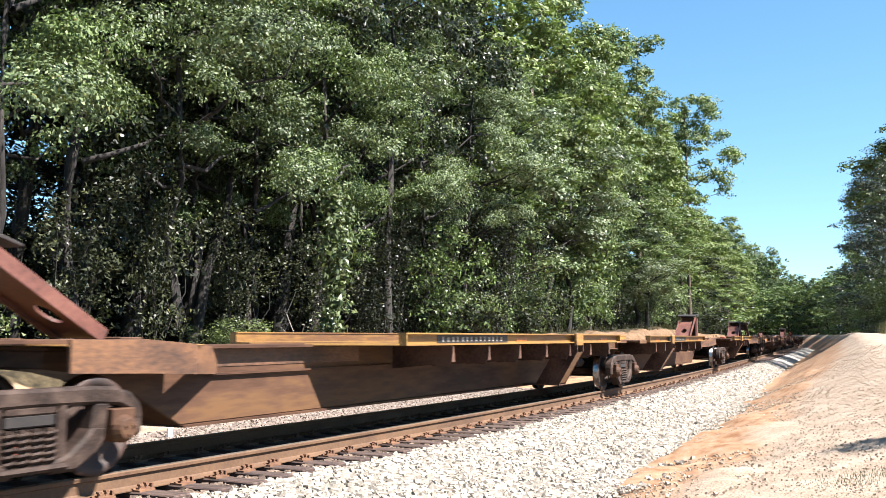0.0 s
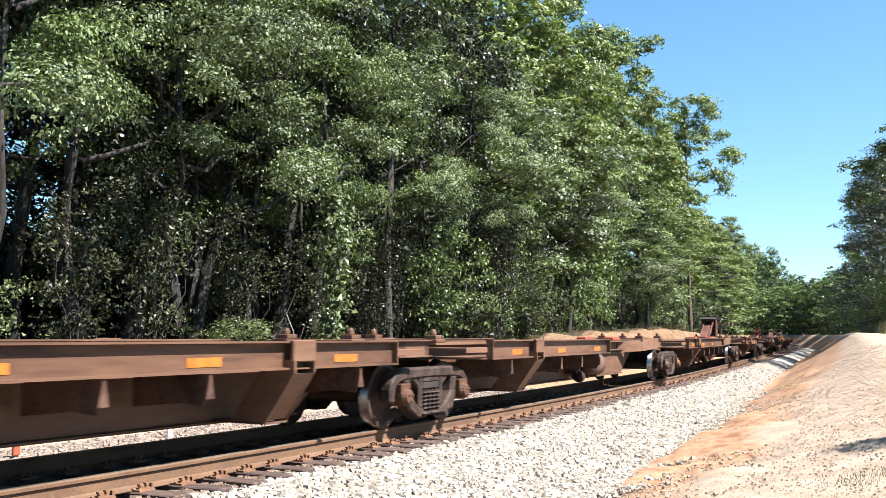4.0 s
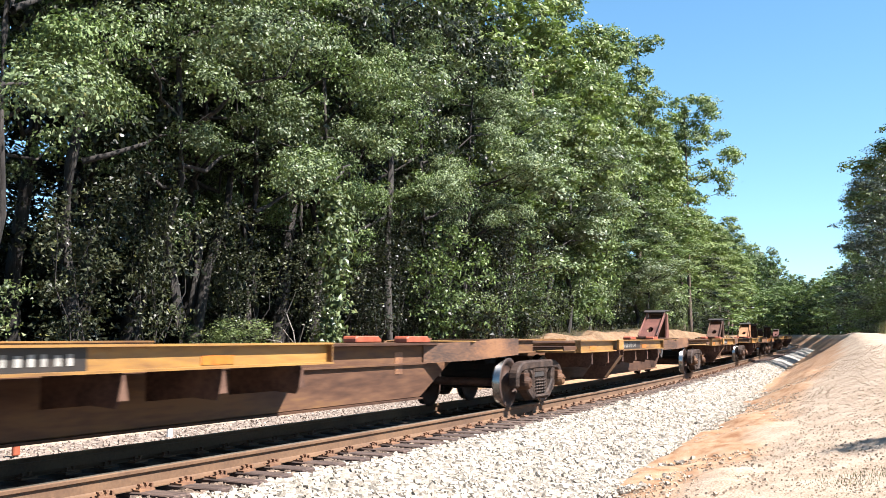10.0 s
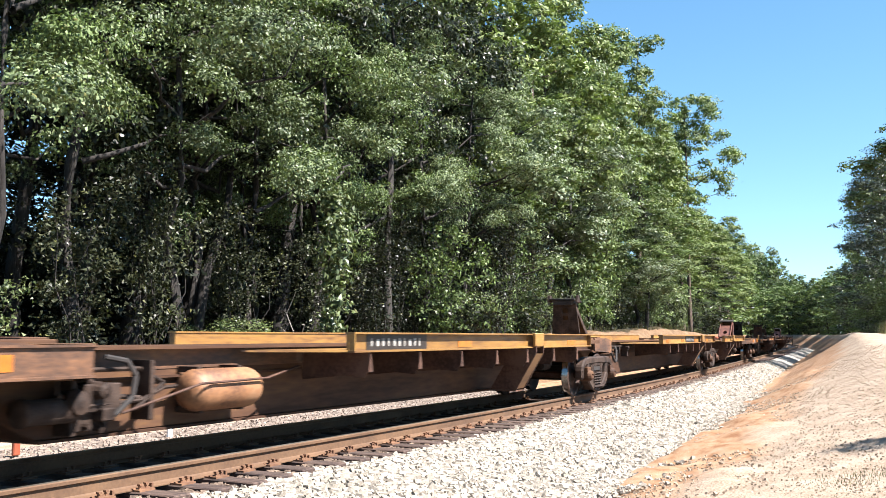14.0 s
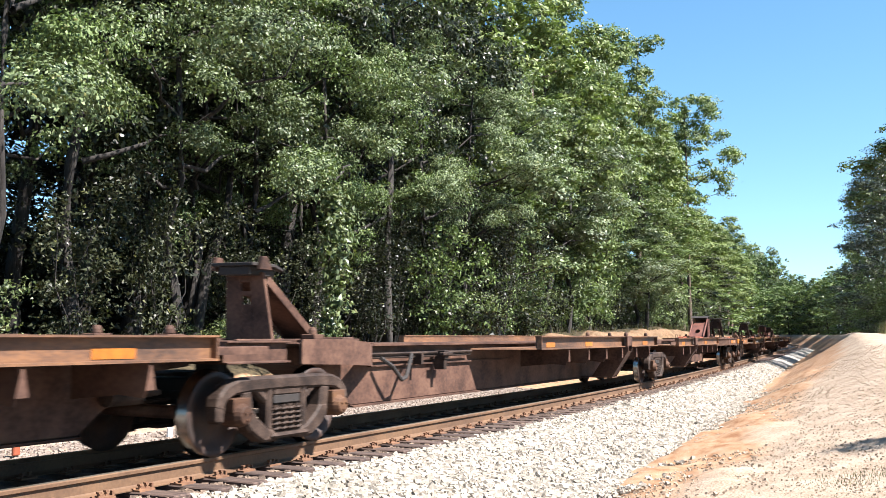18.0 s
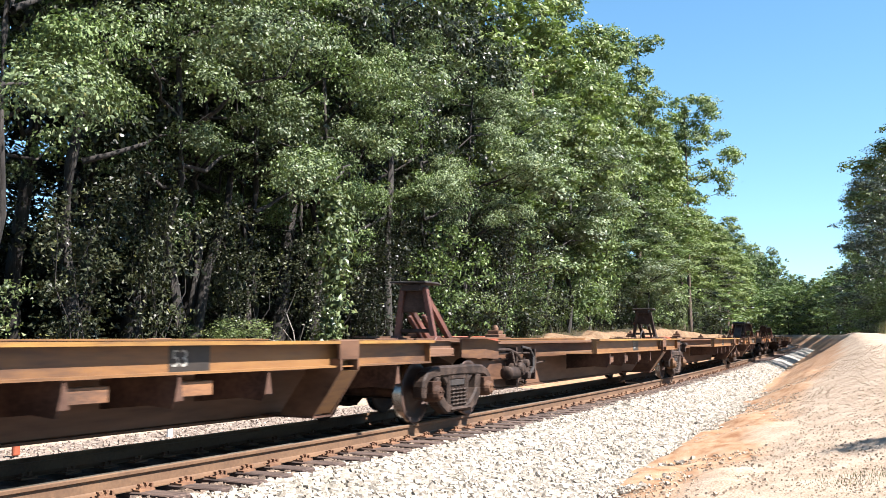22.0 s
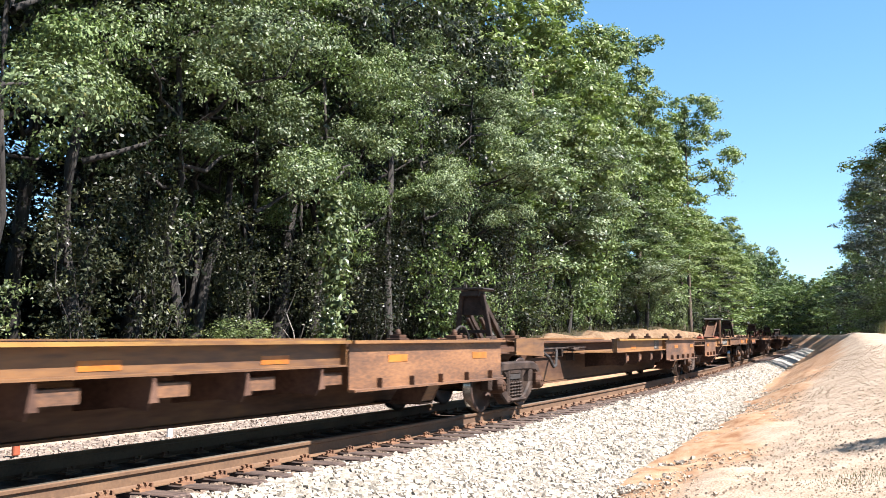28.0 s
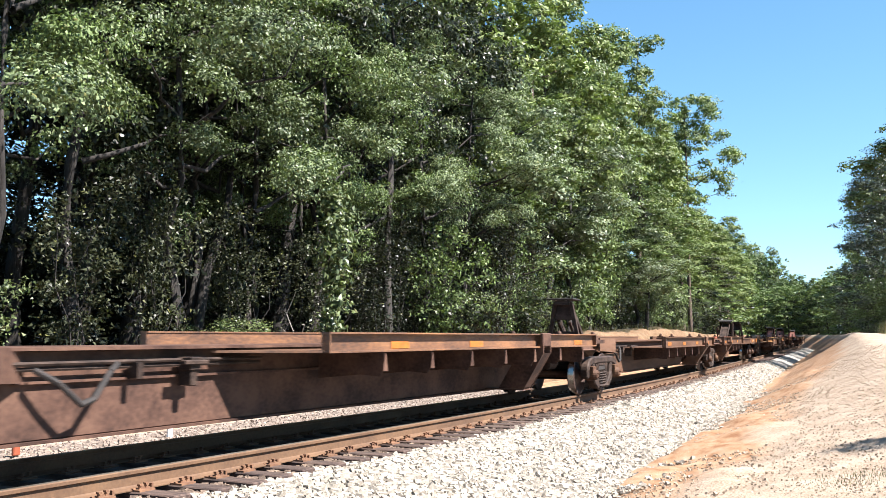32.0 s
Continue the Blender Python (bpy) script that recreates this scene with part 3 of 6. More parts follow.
# ---- plants
def leaf_blades(centres, size, outward, gen, droop=0.3, corners=4, loose=0.7):
    """A pointed leaf at each centre, its face turned mostly upwards and outwards; far leaves have three corners."""
    n = len(centres)
    nrm = outward * 1.2 + gen.normal(0, loose, (n, 3)) + np.array((0, 0, 0.25))
    nrm /= np.linalg.norm(nrm, axis=1)[:, None] + 1e-9
    t = gen.normal(0, 1, (n, 3)) - np.array((0, 0, droop))
    t -= nrm * (t * nrm).sum(1)[:, None]
    t /= np.linalg.norm(t, axis=1)[:, None] + 1e-9
    u = np.cross(nrm, t)
    k = (size * gen.uniform(0.65, 1.3, n))[:, None]
    if corners == 4:
        bend = nrm * k * 0.12
        v = np.stack([centres - t * k * 0.55, centres + u * k * 0.36 - bend, centres + t * k * 0.6, centres - u * k * 0.36 - bend], 1)
    else:
        v = np.stack([centres - t * k * 0.45 + u * k * 0.38, centres + t * k * 0.65, centres - t * k * 0.45 - u * k * 0.38], 1)
    return v.reshape(-1, 3), np.arange(n * corners, dtype=np.int32).reshape(-1, corners)


def clump_points(centre, radius, n, gen, flat=0.75):
    """Points in tight sprays set round the outside of a lump, more above than below, with the direction each leaf faces."""
    m = max(4, min(n // 9, int(7 + 26 * radius * radius)))
    hub = gen.normal(0, 1, (m, 3))
    hub[:, 2] = np.abs(hub[:, 2]) * np.where(gen.random(m) < 0.72, 1, -0.8)
    hub /= np.linalg.norm(hub, axis=1)[:, None]
    way = hub.copy()
    hub *= (radius * gen.uniform(0.5, 1.08, m))[:, None]
    which = gen.integers(0, m, n)
    spread = (0.105 + 0.085 * radius) * gen.uniform(0.6, 1.35, m)
    p = hub[which] + gen.normal(0, 1, (n, 3)) * spread[which][:, None] * np.array((1, 1, 0.62))
    p[:, 2] -= 0.5 * ((p - hub[which])[:, :2] ** 2).sum(1) / (spread[which] * 2)
    p *= np.array((1, 1, flat))
    d = way[which] * 0.75 + (p - hub[which] * np.array((1, 1, flat))) / spread[which][:, None] * 0.28 + np.array((0, 0, 0.3))
    return centre + p, d / (np.linalg.norm(d, axis=1)[:, None] + 1e-6)


def tapered(path, r0, r1, n=7):
    """Rings along a path, as vertices and quads."""
    v, f = [], []
    m = len(path)
    for i, p in enumerate(path):
        a = Vector(path[max(0, i - 1)])
        b = Vector(path[min(m - 1, i + 1)])
        q = (b - a).to_track_quat("Z", "Y").to_matrix()
        r = r0 + (r1 - r0) * (i / (m - 1)) ** 0.8
        for j in range(n):
            t = 2 * math.pi * j / n
            v.append(Vector(p) + q @ Vector((math.cos(t) * r, math.sin(t) * r, 0)))
    for i in range(m - 1):
        f += [(i * n + j, i * n + (j + 1) % n, (i + 1) * n + (j + 1) % n, (i + 1) * n + j) for j in range(n)]
    return v, f


class Wood:
    def __init__(self):
        self.v, self.f = [], []

    def add(self, path, r0, r1, n=7):
        v, f = tapered(path, r0, r1, n)
        k = len(self.v)
        self.v += [tuple(p) for p in v]
        self.f += [tuple(i + k for i in q) for q in f]


def wander(gen, a, b, steps, amount):
    a, b = np.array(a, float), np.array(b, float)
    pts = [a + (b - a) * i / steps for i in range(steps + 1)]
    for i in range(1, steps):
        pts[i] = pts[i] + gen.normal(0, amount, 3)
    return pts


def broadleaf_meshes(seed, height, first, width, leaves, leaf, mat, trunk_r=0.2, lean=0.6, lumps=46, lump=1.0, corners=3, flat=0.62, tilt=None):
    """Trunk with limbs, and a crown of leaf lumps on the limbs' ends, loose in outline; first: height of the lowest lumps."""
    gen = np.random.default_rng(seed)
    wood = Wood()
    tip = np.array((gen.normal(0, lean), gen.normal(0, lean), height * 0.92))
    if tilt:
        tip[:2] = tilt
    trunk = wander(gen, (0, 0, -0.3), tip, 7, 0.12)
    wood.add(trunk, trunk_r, 0.035, 9)
    clumps = []
    for i in range(lumps):
        u = (i + 0.5) / lumps
        h = first + (height - 0.5 - first) * u
        girth = width * (0.45 + 0.55 * math.sin(math.pi * min(1.0, 0.16 + 0.84 * u))) * gen.uniform(0.45, 1.1)
        a = i * 2.4 + gen.normal(0, 0.5)
        k = min(h / (height * 0.92), 1.0)
        end = np.array((tip[0] * k + math.cos(a) * girth, tip[1] * k + math.sin(a) * girth, h + gen.normal(0, 0.4)))
        k0 = max(0.1, k - 0.12 * girth / max(width, 1))
        base = np.array((tip[0] * k0, tip[1] * k0, height * 0.92 * k0))
        if i % 2 == 0:
            wood.add(wander(gen, base, end, 4, girth * 0.07), 0.065 * (1.2 - 0.7 * u), 0.012, 5)
        clumps.append((end, lump * gen.uniform(0.6, 1.25)))
        if gen.random() < 0.7:
            clumps.append((end + gen.normal(0, 0.6 * lump, 3), lump * gen.uniform(0.25, 0.5)))
    weight = np.array([r ** 2 for _, r in clumps])
    share = (leaves * weight / weight.sum()).astype(int) + 3
    pts, outs = [], []
    for (c, r), n in zip(clumps, share):
        p, d = clump_points(c, r, n, gen, flat)
        pts.append(p), outs.append(d)
    v, f = leaf_blades(np.concatenate(pts), leaf, np.concatenate(outs) * 0.95, gen, 0.3, corners, 0.58)
    return quick_mesh("trunk", wood.v, wood.f, BARK, True), quick_mesh("crown", v, f, mat)


def pine_meshes(seed, height, first, width, tufts):
    """A pine: straight trunk, rising limbs, brush-like tufts of needles gathered in uneven pads."""
    gen = np.random.default_rng(seed)
    wood = Wood()
    tip = np.array((gen.normal(0, 0.4), gen.normal(0, 0.4), height))
    wood.add(wander(gen, (0, 0, -0.3), tip, 8, 0.07), 0.23, 0.03, 9)
    pads = []
    limbs = 24
    for i in range(limbs):
        u = i / (limbs - 1)
        h = first + (height - 0.3 - first) * u
        base = np.array((tip[0] * h / height, tip[1] * h / height, h))
        a = i * 2.4 + gen.normal(0, 0.5)
        reach = width * (1.0 - 0.75 * u ** 1.6) * gen.uniform(0.5, 1.15)
        end = base + np.array((math.cos(a) * reach, math.sin(a) * reach, reach * gen.uniform(0.05, 0.6)))
        path = wander(gen, base, end, 4, reach * 0.05)
        wood.add(path, 0.05 * (1.15 - 0.8 * u), 0.012, 5)
        pads.append((end, gen.uniform(0.65, 1.2)))
        if reach > 1.2:
            pads.append((path[2] + gen.normal(0, 0.3, 3), gen.uniform(0.5, 0.8)))
    weight = np.array([r ** 2 for _, r in pads])
    share = (tufts * weight / weight.sum()).astype(int) + 2
    pts, outs = [], []
    for (c, r), n in zip(pads, share):
        p, d = clump_points(c, r, n, gen, 0.8)
        pts.append(p), outs.append(d)
    v, f = leaf_blades(np.concatenate(pts), 0.2, np.concatenate(outs), gen, -0.5, 3, 0.5)
    return quick_mesh("trunk", wood.v, wood.f, PINEBARK, True), quick_mesh("crown", v, f, NEEDLE)


def shrub_meshes(seed, height, width, leaves, leaf, mat, stems=9):
    gen = np.random.default_rng(seed)
    wood = Wood()
    pts, outs = [], []
    for i in range(stems):
        a = i * 2.4
        end = np.array((math.cos(a) * width * gen.uniform(0.2, 0.9), math.sin(a) * width * gen.uniform(0.2, 0.9), height * gen.uniform(0.55, 1.0)))
        path = wander(gen, (0, 0, -0.1), end, 4, 0.12)
        wood.add(path, 0.017, 0.005, 5)
        for f in (0.3, 0.5, 0.7, 0.85, 1.0):
            q = path[0] + (path[-1] - path[0]) * f
            p, d = clump_points(q + gen.normal(0, 0.15, 3), gen.uniform(0.25, 0.55), leaves // (stems * 5), gen, 0.9)
            pts.append(p), outs.append(d)
    v, f = leaf_blades(np.concatenate(pts), leaf, np.concatenate(outs) * 0.8, gen, 0.9, 3, 0.9)
    return quick_mesh("branchwork", wood.v, wood.f, BARK, True), quick_mesh("foliage", v, f, mat)


def plant(name, meshes, place, turn, size, label, category, group):
    top = tagged(new(name), label, category, group)
    top.matrix_basis = Matrix.Translation(place) @ Matrix.Rotation(turn, 4, "Z") @ Matrix.Diagonal((size[0], size[0], size[1], 1))
    for me in meshes:
        part(me.name.split(".")[0], me, None, top)
    return top


def make_forest():
    pick = random.Random(11)
    oak = [broadleaf_meshes(30 + k, 11.0, f, w, 25000, 0.078, m, r, 0.4, 21, 0.8, 4) for k, (f, w, m, r) in enumerate(((4.3, 3.3, LEAF_A, 0.15), (4.0, 2.9, LEAF_B, 0.12), (4.8, 3.5, LEAF_A, 0.2)))]
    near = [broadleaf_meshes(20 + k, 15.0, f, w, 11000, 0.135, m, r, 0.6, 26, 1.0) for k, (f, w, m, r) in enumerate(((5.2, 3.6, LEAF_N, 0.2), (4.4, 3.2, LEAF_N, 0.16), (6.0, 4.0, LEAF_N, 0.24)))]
    mid = [broadleaf_meshes(34 + k, 13.0, f, w, 18000, 0.125, m, 0.16, 0.6, 26, 0.95) for k, (f, w, m) in enumerate(((4.2, 3.2, LEAF_G), (3.4, 2.8, LEAF_A), (5.0, 3.4, LEAF_B)))]
    far = [broadleaf_meshes(40 + k, 20.0, 1.2, 4.0, 9000, 0.26, m, 0.2, 0.6, 46, 1.3) for k, m in enumerate((LEAF_A, LEAF_B, LEAF_N))]
    dark = [broadleaf_meshes(50 + k, 20.0, 1.6, 3.7, 18000, 0.17, LEAF_R, 0.2, 0.5, 44, 1.35) for k in range(2)]
    distant = [broadleaf_meshes(46 + k, 20.0, 0.4, 4.4, 4500, 0.5, m, 0.2, 0.6, 60, 1.8) for k, m in enumerate((LEAF_B, LEAF_N))]
    pines = [pine_meshes(60 + k, 22.0, f, w, 15000) for k, (f, w) in enumerate(((8.0, 3.4), (10.5, 3.0), (6.0, 3.6)))]
    grand = pine_meshes(71, 22.0, 11.5, 5.4, 16000)
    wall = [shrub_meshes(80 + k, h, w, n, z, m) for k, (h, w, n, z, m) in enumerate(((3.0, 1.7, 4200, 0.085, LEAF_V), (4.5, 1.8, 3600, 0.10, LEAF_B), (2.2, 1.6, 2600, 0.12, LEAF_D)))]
    # LEAF_D and LEAF_S are dark to stand in for shade under the trees
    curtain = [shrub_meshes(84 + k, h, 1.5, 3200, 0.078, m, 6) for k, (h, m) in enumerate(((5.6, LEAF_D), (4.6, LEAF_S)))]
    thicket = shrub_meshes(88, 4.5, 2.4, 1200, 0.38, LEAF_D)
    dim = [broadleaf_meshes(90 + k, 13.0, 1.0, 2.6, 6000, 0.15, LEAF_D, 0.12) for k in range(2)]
    leaning = broadleaf_meshes(97, 10.0, 5.6, 3.0, 15000, 0.082, LEAF_A, 0.17, 0.3, 18, 0.8, 4, 0.62, (3.4, 0.4))
    pole = broadleaf_meshes(98, 14.0, 7.5, 2.6, 9000, 0.1, LEAF_A, 0.19, 0.1, 16, 0.95)
    crooked = broadleaf_meshes(99, 12.0, 7.0, 2.0, 7000, 0.08, LEAF_A, 0.10, 0.5, 14, 0.8, 4)

    def put(kind, meshes, s, off, turn, wide, tall, label, category, group):
        plant(kind, meshes, rail_point(s, off, ground_z(s, off) - 0.1), turn, (wide, tall), label, category, group)

    # the wood's edge along the line
    edge = ((10.2, -7.4, 0, 1), (14.3, -8.2, 2, 1.05), (17.9, -8.4, 0, 1.0), (20.8, -8.3, 1, 1.0), (23.6, -8.2, 2, 0.9), (26.4, -8.6, 1, 0.95), (30.4, -7.6, 0, 0.9), (33.6, -7.6, 2, 0.9), (12.2, -9.2, 1, 1), (19.4, -9.3, 2, 0.9), (22.3, -9.4, 0, 0.9), (25.2, -9.5, 1, 0.9), (28.6, -9.0, 0, 0.85))
    for k, (s, off, m, wide) in enumerate(edge):
        put("broadleaf_tree", oak[m], s, off, pick.uniform(0, 6.28), wide, pick.uniform(0.95, 1.1),
            "broadleaf tree with glossy sunlit leaves at the wood's edge", "tree", "trees along the line")
    # second row; its leaf colour holds the shade seen between the front crowns
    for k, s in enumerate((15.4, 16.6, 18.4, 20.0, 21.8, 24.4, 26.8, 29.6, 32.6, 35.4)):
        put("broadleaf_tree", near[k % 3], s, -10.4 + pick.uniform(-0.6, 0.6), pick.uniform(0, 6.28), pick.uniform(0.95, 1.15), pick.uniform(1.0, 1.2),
            "tall broadleaf tree behind the wood's edge, leaf colour darkened as shade", "tree", "trees along the line")
    put("broadleaf_tree", leaning, 18.8, -8.9, heading(18.2), 1.0, 1.0, "broadleaf tree with a leaning dark trunk", "tree", "trees along the line")
    put("broadleaf_tree", pole, 27.2, -7.5, 2.0, 1.0, 1.0, "straight slim broadleaf tree with a sunlit lower trunk", "tree", "trees along the line")
    put("broadleaf_tree", crooked, 11.6, -7.3, 1.0, 1.0, 1.0, "slim crooked tree with a pale trunk and sparse leaves", "tree", "trees along the line")
    s, i = 36.5, 0
    while s < 72:
        put("broadleaf_tree", mid[i % 3], s, -8.2 + pick.uniform(-1.2, 0.9), pick.uniform(0, 6.28), pick.uniform(0.95, 1.2), pick.uniform(0.85, 1.15) if s < 55 else pick.uniform(0.6, 0.85),
            "tall broadleaf tree with glossy grey-green leaves at the wood's edge", "tree", "trees along the line")
        s += pick.uniform(2.6, 3.6)
        i += 1
    # inside the wood; the two front rows have shade painted into their leaves
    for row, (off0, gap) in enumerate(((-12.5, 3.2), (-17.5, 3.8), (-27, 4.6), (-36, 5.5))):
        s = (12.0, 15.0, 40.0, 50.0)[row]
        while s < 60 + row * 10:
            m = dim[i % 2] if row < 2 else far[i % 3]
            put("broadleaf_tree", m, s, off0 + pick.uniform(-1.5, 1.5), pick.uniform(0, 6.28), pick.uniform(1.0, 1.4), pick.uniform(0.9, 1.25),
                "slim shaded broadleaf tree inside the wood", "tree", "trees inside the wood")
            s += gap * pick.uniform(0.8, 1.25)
            i += 1
    # understory rows, their darkened leaf colour imitates deep shade
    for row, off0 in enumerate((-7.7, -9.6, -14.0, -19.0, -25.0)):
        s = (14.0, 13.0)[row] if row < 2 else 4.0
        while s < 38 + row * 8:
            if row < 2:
                put("shrub", curtain[0 if row == 0 and s > 24 else 1 if row == 0 else i % 2], s, off0 + pick.uniform(-0.5, 0.5), pick.uniform(0, 6.28), pick.uniform(0.9, 1.2), pick.uniform(0.75, 1.15), "thin leafy saplings hung with vines, the wood's shade in their leaf colour", "shrub", "understory shrubs")
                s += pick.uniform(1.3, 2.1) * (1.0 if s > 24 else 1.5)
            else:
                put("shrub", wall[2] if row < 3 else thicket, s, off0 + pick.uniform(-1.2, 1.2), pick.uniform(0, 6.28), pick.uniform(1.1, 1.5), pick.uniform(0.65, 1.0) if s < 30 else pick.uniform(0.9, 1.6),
                    "understory shrub inside the wood, leaf colour darkened for shade", "shrub", "understory shrubs")
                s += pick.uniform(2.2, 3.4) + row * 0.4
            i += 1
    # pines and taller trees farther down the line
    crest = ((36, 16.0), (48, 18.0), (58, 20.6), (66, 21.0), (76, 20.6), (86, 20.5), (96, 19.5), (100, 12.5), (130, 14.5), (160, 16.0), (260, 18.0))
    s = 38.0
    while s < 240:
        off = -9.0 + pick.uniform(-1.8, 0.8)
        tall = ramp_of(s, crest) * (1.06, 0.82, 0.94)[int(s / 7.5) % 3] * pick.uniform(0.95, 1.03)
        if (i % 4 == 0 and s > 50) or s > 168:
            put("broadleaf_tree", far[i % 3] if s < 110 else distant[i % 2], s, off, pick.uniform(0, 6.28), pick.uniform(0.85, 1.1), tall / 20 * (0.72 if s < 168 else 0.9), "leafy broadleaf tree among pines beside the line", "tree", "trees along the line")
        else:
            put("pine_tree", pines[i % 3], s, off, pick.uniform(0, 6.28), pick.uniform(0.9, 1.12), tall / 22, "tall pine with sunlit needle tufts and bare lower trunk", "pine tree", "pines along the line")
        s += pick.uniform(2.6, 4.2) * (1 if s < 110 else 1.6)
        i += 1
    put("pine_tree", grand, 93.0, -7.2, 0.6, 1.0, 0.98, "broad tall pine with spreading upper limbs and a bare trunk", "pine tree", "pines along the line")
    # leafy shrubs and vines at the edge
    s = 30.0
    while s < 130:
        off = (-7.0 if s < 44 else -8.3) + pick.uniform(-0.9, 0.5)
        m, tall = (wall[0], curtain[0], wall[1], wall[2])[i % 4], pick.uniform(0.7, 1.3)
        put("shrub", m, s, off, pick.uniform(0, 6.28), pick.uniform(0.8, 1.15), tall * (1 if s < 60 else 1.3), "leafy shrub hung with vines at the wood's edge", "shrub", "shrubs along the line")
        s += pick.uniform(1.3, 2.3) * (1 if s < 60 else 1.4)
        i += 1
    for s, off, tall in ((10.3, -6.9, 0.7), (18.9, -7.6, 0.36)):
        put("shrub", wall[0], s, off, s, 0.8, tall, "low leafy shrub at the wood's edge", "shrub", "shrubs along the line")
    for s, off, tall in ((9.9, -7.6, 0.75),):
        put("shrub", wall[1], s, off, s, 0.6, tall, "tall leafy sapling at the wood's edge", "shrub", "shrubs along the line")
    # the wood on the camera's side, ahead
    stature = ((58, 0.60), (80, 0.74), (100, 0.88), (141, 0.95), (142, 0.5), (300, 0.55))
    for k in range(44):
        s = 60 + 4.6 * k + pick.uniform(-2, 2)
        off = (9.8 if s < 88 else 8.7) + pick.uniform(-0.6, 1.2) + (k % 3) * 4.2
        m = (dark[k % 2] if s < 142 else distant[0]) if k % 4 or s > 142 else pines[k % 3]
        put("broadleaf_tree" if k % 4 else "pine_tree", m, s, off, pick.uniform(0, 6.28), pick.uniform(0.85, 1.05), ramp_of(s, stature) * pick.uniform(0.92, 1.04),
            "dark leafy tree beside the sandy track" if k % 4 else "pine tree beside the sandy track", "tree", "trees beside the sandy track")
    for k in range(22):
        s = 64 + 4.5 * k
        put("shrub", wall[1 + k % 2], s, 8.4 + pick.uniform(-0.6, 1.2) + (k % 2) * 2.5, k, 1.3, pick.uniform(0.7, 1.1), "dark leafy shrub beside the sandy track", "shrub", "shrubs beside the sandy track")
    for s, off, tall in ((12.6, 11.7, 0.52), (15.4, 12.1, 0.52), (19.0, 13.0, 0.6)):
        put("broadleaf_tree", oak[1], s, off, s, 0.75, tall * 0.92, "small broadleaf tree beside the sandy track", "tree", "trees beside the sandy track")
    # far end of the view
    for k in range(26):
        s = 190 + 7 * k
        off = -28 + 3.6 * (k * 7 % 17)
        if abs(off) < 6:
            off += 13
        q = rail_point(s, off)
        low = min(0.9, max(0.40, 0.42 + 0.12 * (math.degrees(math.atan2(q.y, q.x)) - 8.2)))
        put("broadleaf_tree", distant[k % 2] if k % 3 else far[k % 2], s, off, k, pick.uniform(0.7, 1.0), low * pick.uniform(0.8, 1.15), "distant broadleaf tree closing the view", "tree", "distant trees")
    # the trees beyond the bend, lower towards the track
    for k in range(20):
        a = radians(8.3 + 0.2 * k)
        d = 250 + 26 * (k % 3) + pick.uniform(-6, 6)
        rise = ramp_of(8.3 + 0.2 * k, ((8.3, 0.040), (9.4, 0.050), (10.3, 0.060), (10.9, 0.086), (12.2, 0.096)))
        plant("broadleaf_tree", (distant[0], far[0], distant[1])[k % 3], Vector((d * math.cos(a), d * math.sin(a), 0.6)), k * 1.7, (pick.uniform(0.75, 1.05), d * rise / 20 * pick.uniform(0.86, 1.06)), "distant broadleaf tree closing the view", "tree", "distant trees")


def make_vine():
    """Leaves of a climbing vine in a hanging column, on one twisted stem."""
    gen = np.random.default_rng(5)
    wood = Wood()
    path = wander(gen, (0.1, 0, -0.3), (0.0, 0.1, 5.6), 9, 0.08)
    wood.add(path, 0.03, 0.012, 5)
    wood.add(wander(gen, path[-1], path[-1] + np.array((1.1, 0.2, 0.5)), 4, 0.1), 0.03, 0.02, 5)
    pts, outs = [], []
    for z in np.arange(1.0, 5.3, 0.16):
        r = 0.34 + 0.16 * math.sin(z * 2.1) + gen.normal(0, 0.05)
        c = np.array((gen.normal(0, 0.1), gen.normal(0, 0.1), z))
        p, d = clump_points(c, max(0.2, r), 80, gen, 0.7)
        pts.append(p), outs.append(d)
    v, f = leaf_blades(np.concatenate(pts), 0.13, np.concatenate(outs), gen, 1.2)
    top = tagged(new("climbing_vine"), "hanging column of bright green climbing vine leaves", "vine")
    top.location = rail_point(21.0, -6.0, ground_z(21.0, -6.0))
    part("stem", quick_mesh("stem", wood.v, wood.f, BARK, True), None, top)
    part("foliage", quick_mesh("foliage", v, f, LEAF_V), None, top)


def make_dead_branch():
    gen = np.random.default_rng(8)
    wood = Wood()
    for k in range(6):
        end = np.array((gen.uniform(-0.9, 0.7), gen.uniform(-0.3, 0.3), gen.uniform(1.2, 2.3)))
        path = wander(gen, (0.3, 0, 0), end, 5, 0.09)
        wood.add(path, 0.03, 0.012, 5)
        for q in path[2:]:
            wood.add([q, q + gen.normal(0, 0.25, 3)], 0.012, 0.006, 4)
    top = tagged(new("dead_branch"), "pale dead branch with bare twigs leaning at the wood's edge", "branch")
    top.location = rail_point(19.3, -6.1, ground_z(19.3, -6.1) - 0.1)
    part("branch", quick_mesh("branch", wood.v, wood.f, DEADWOOD, True), None, top)


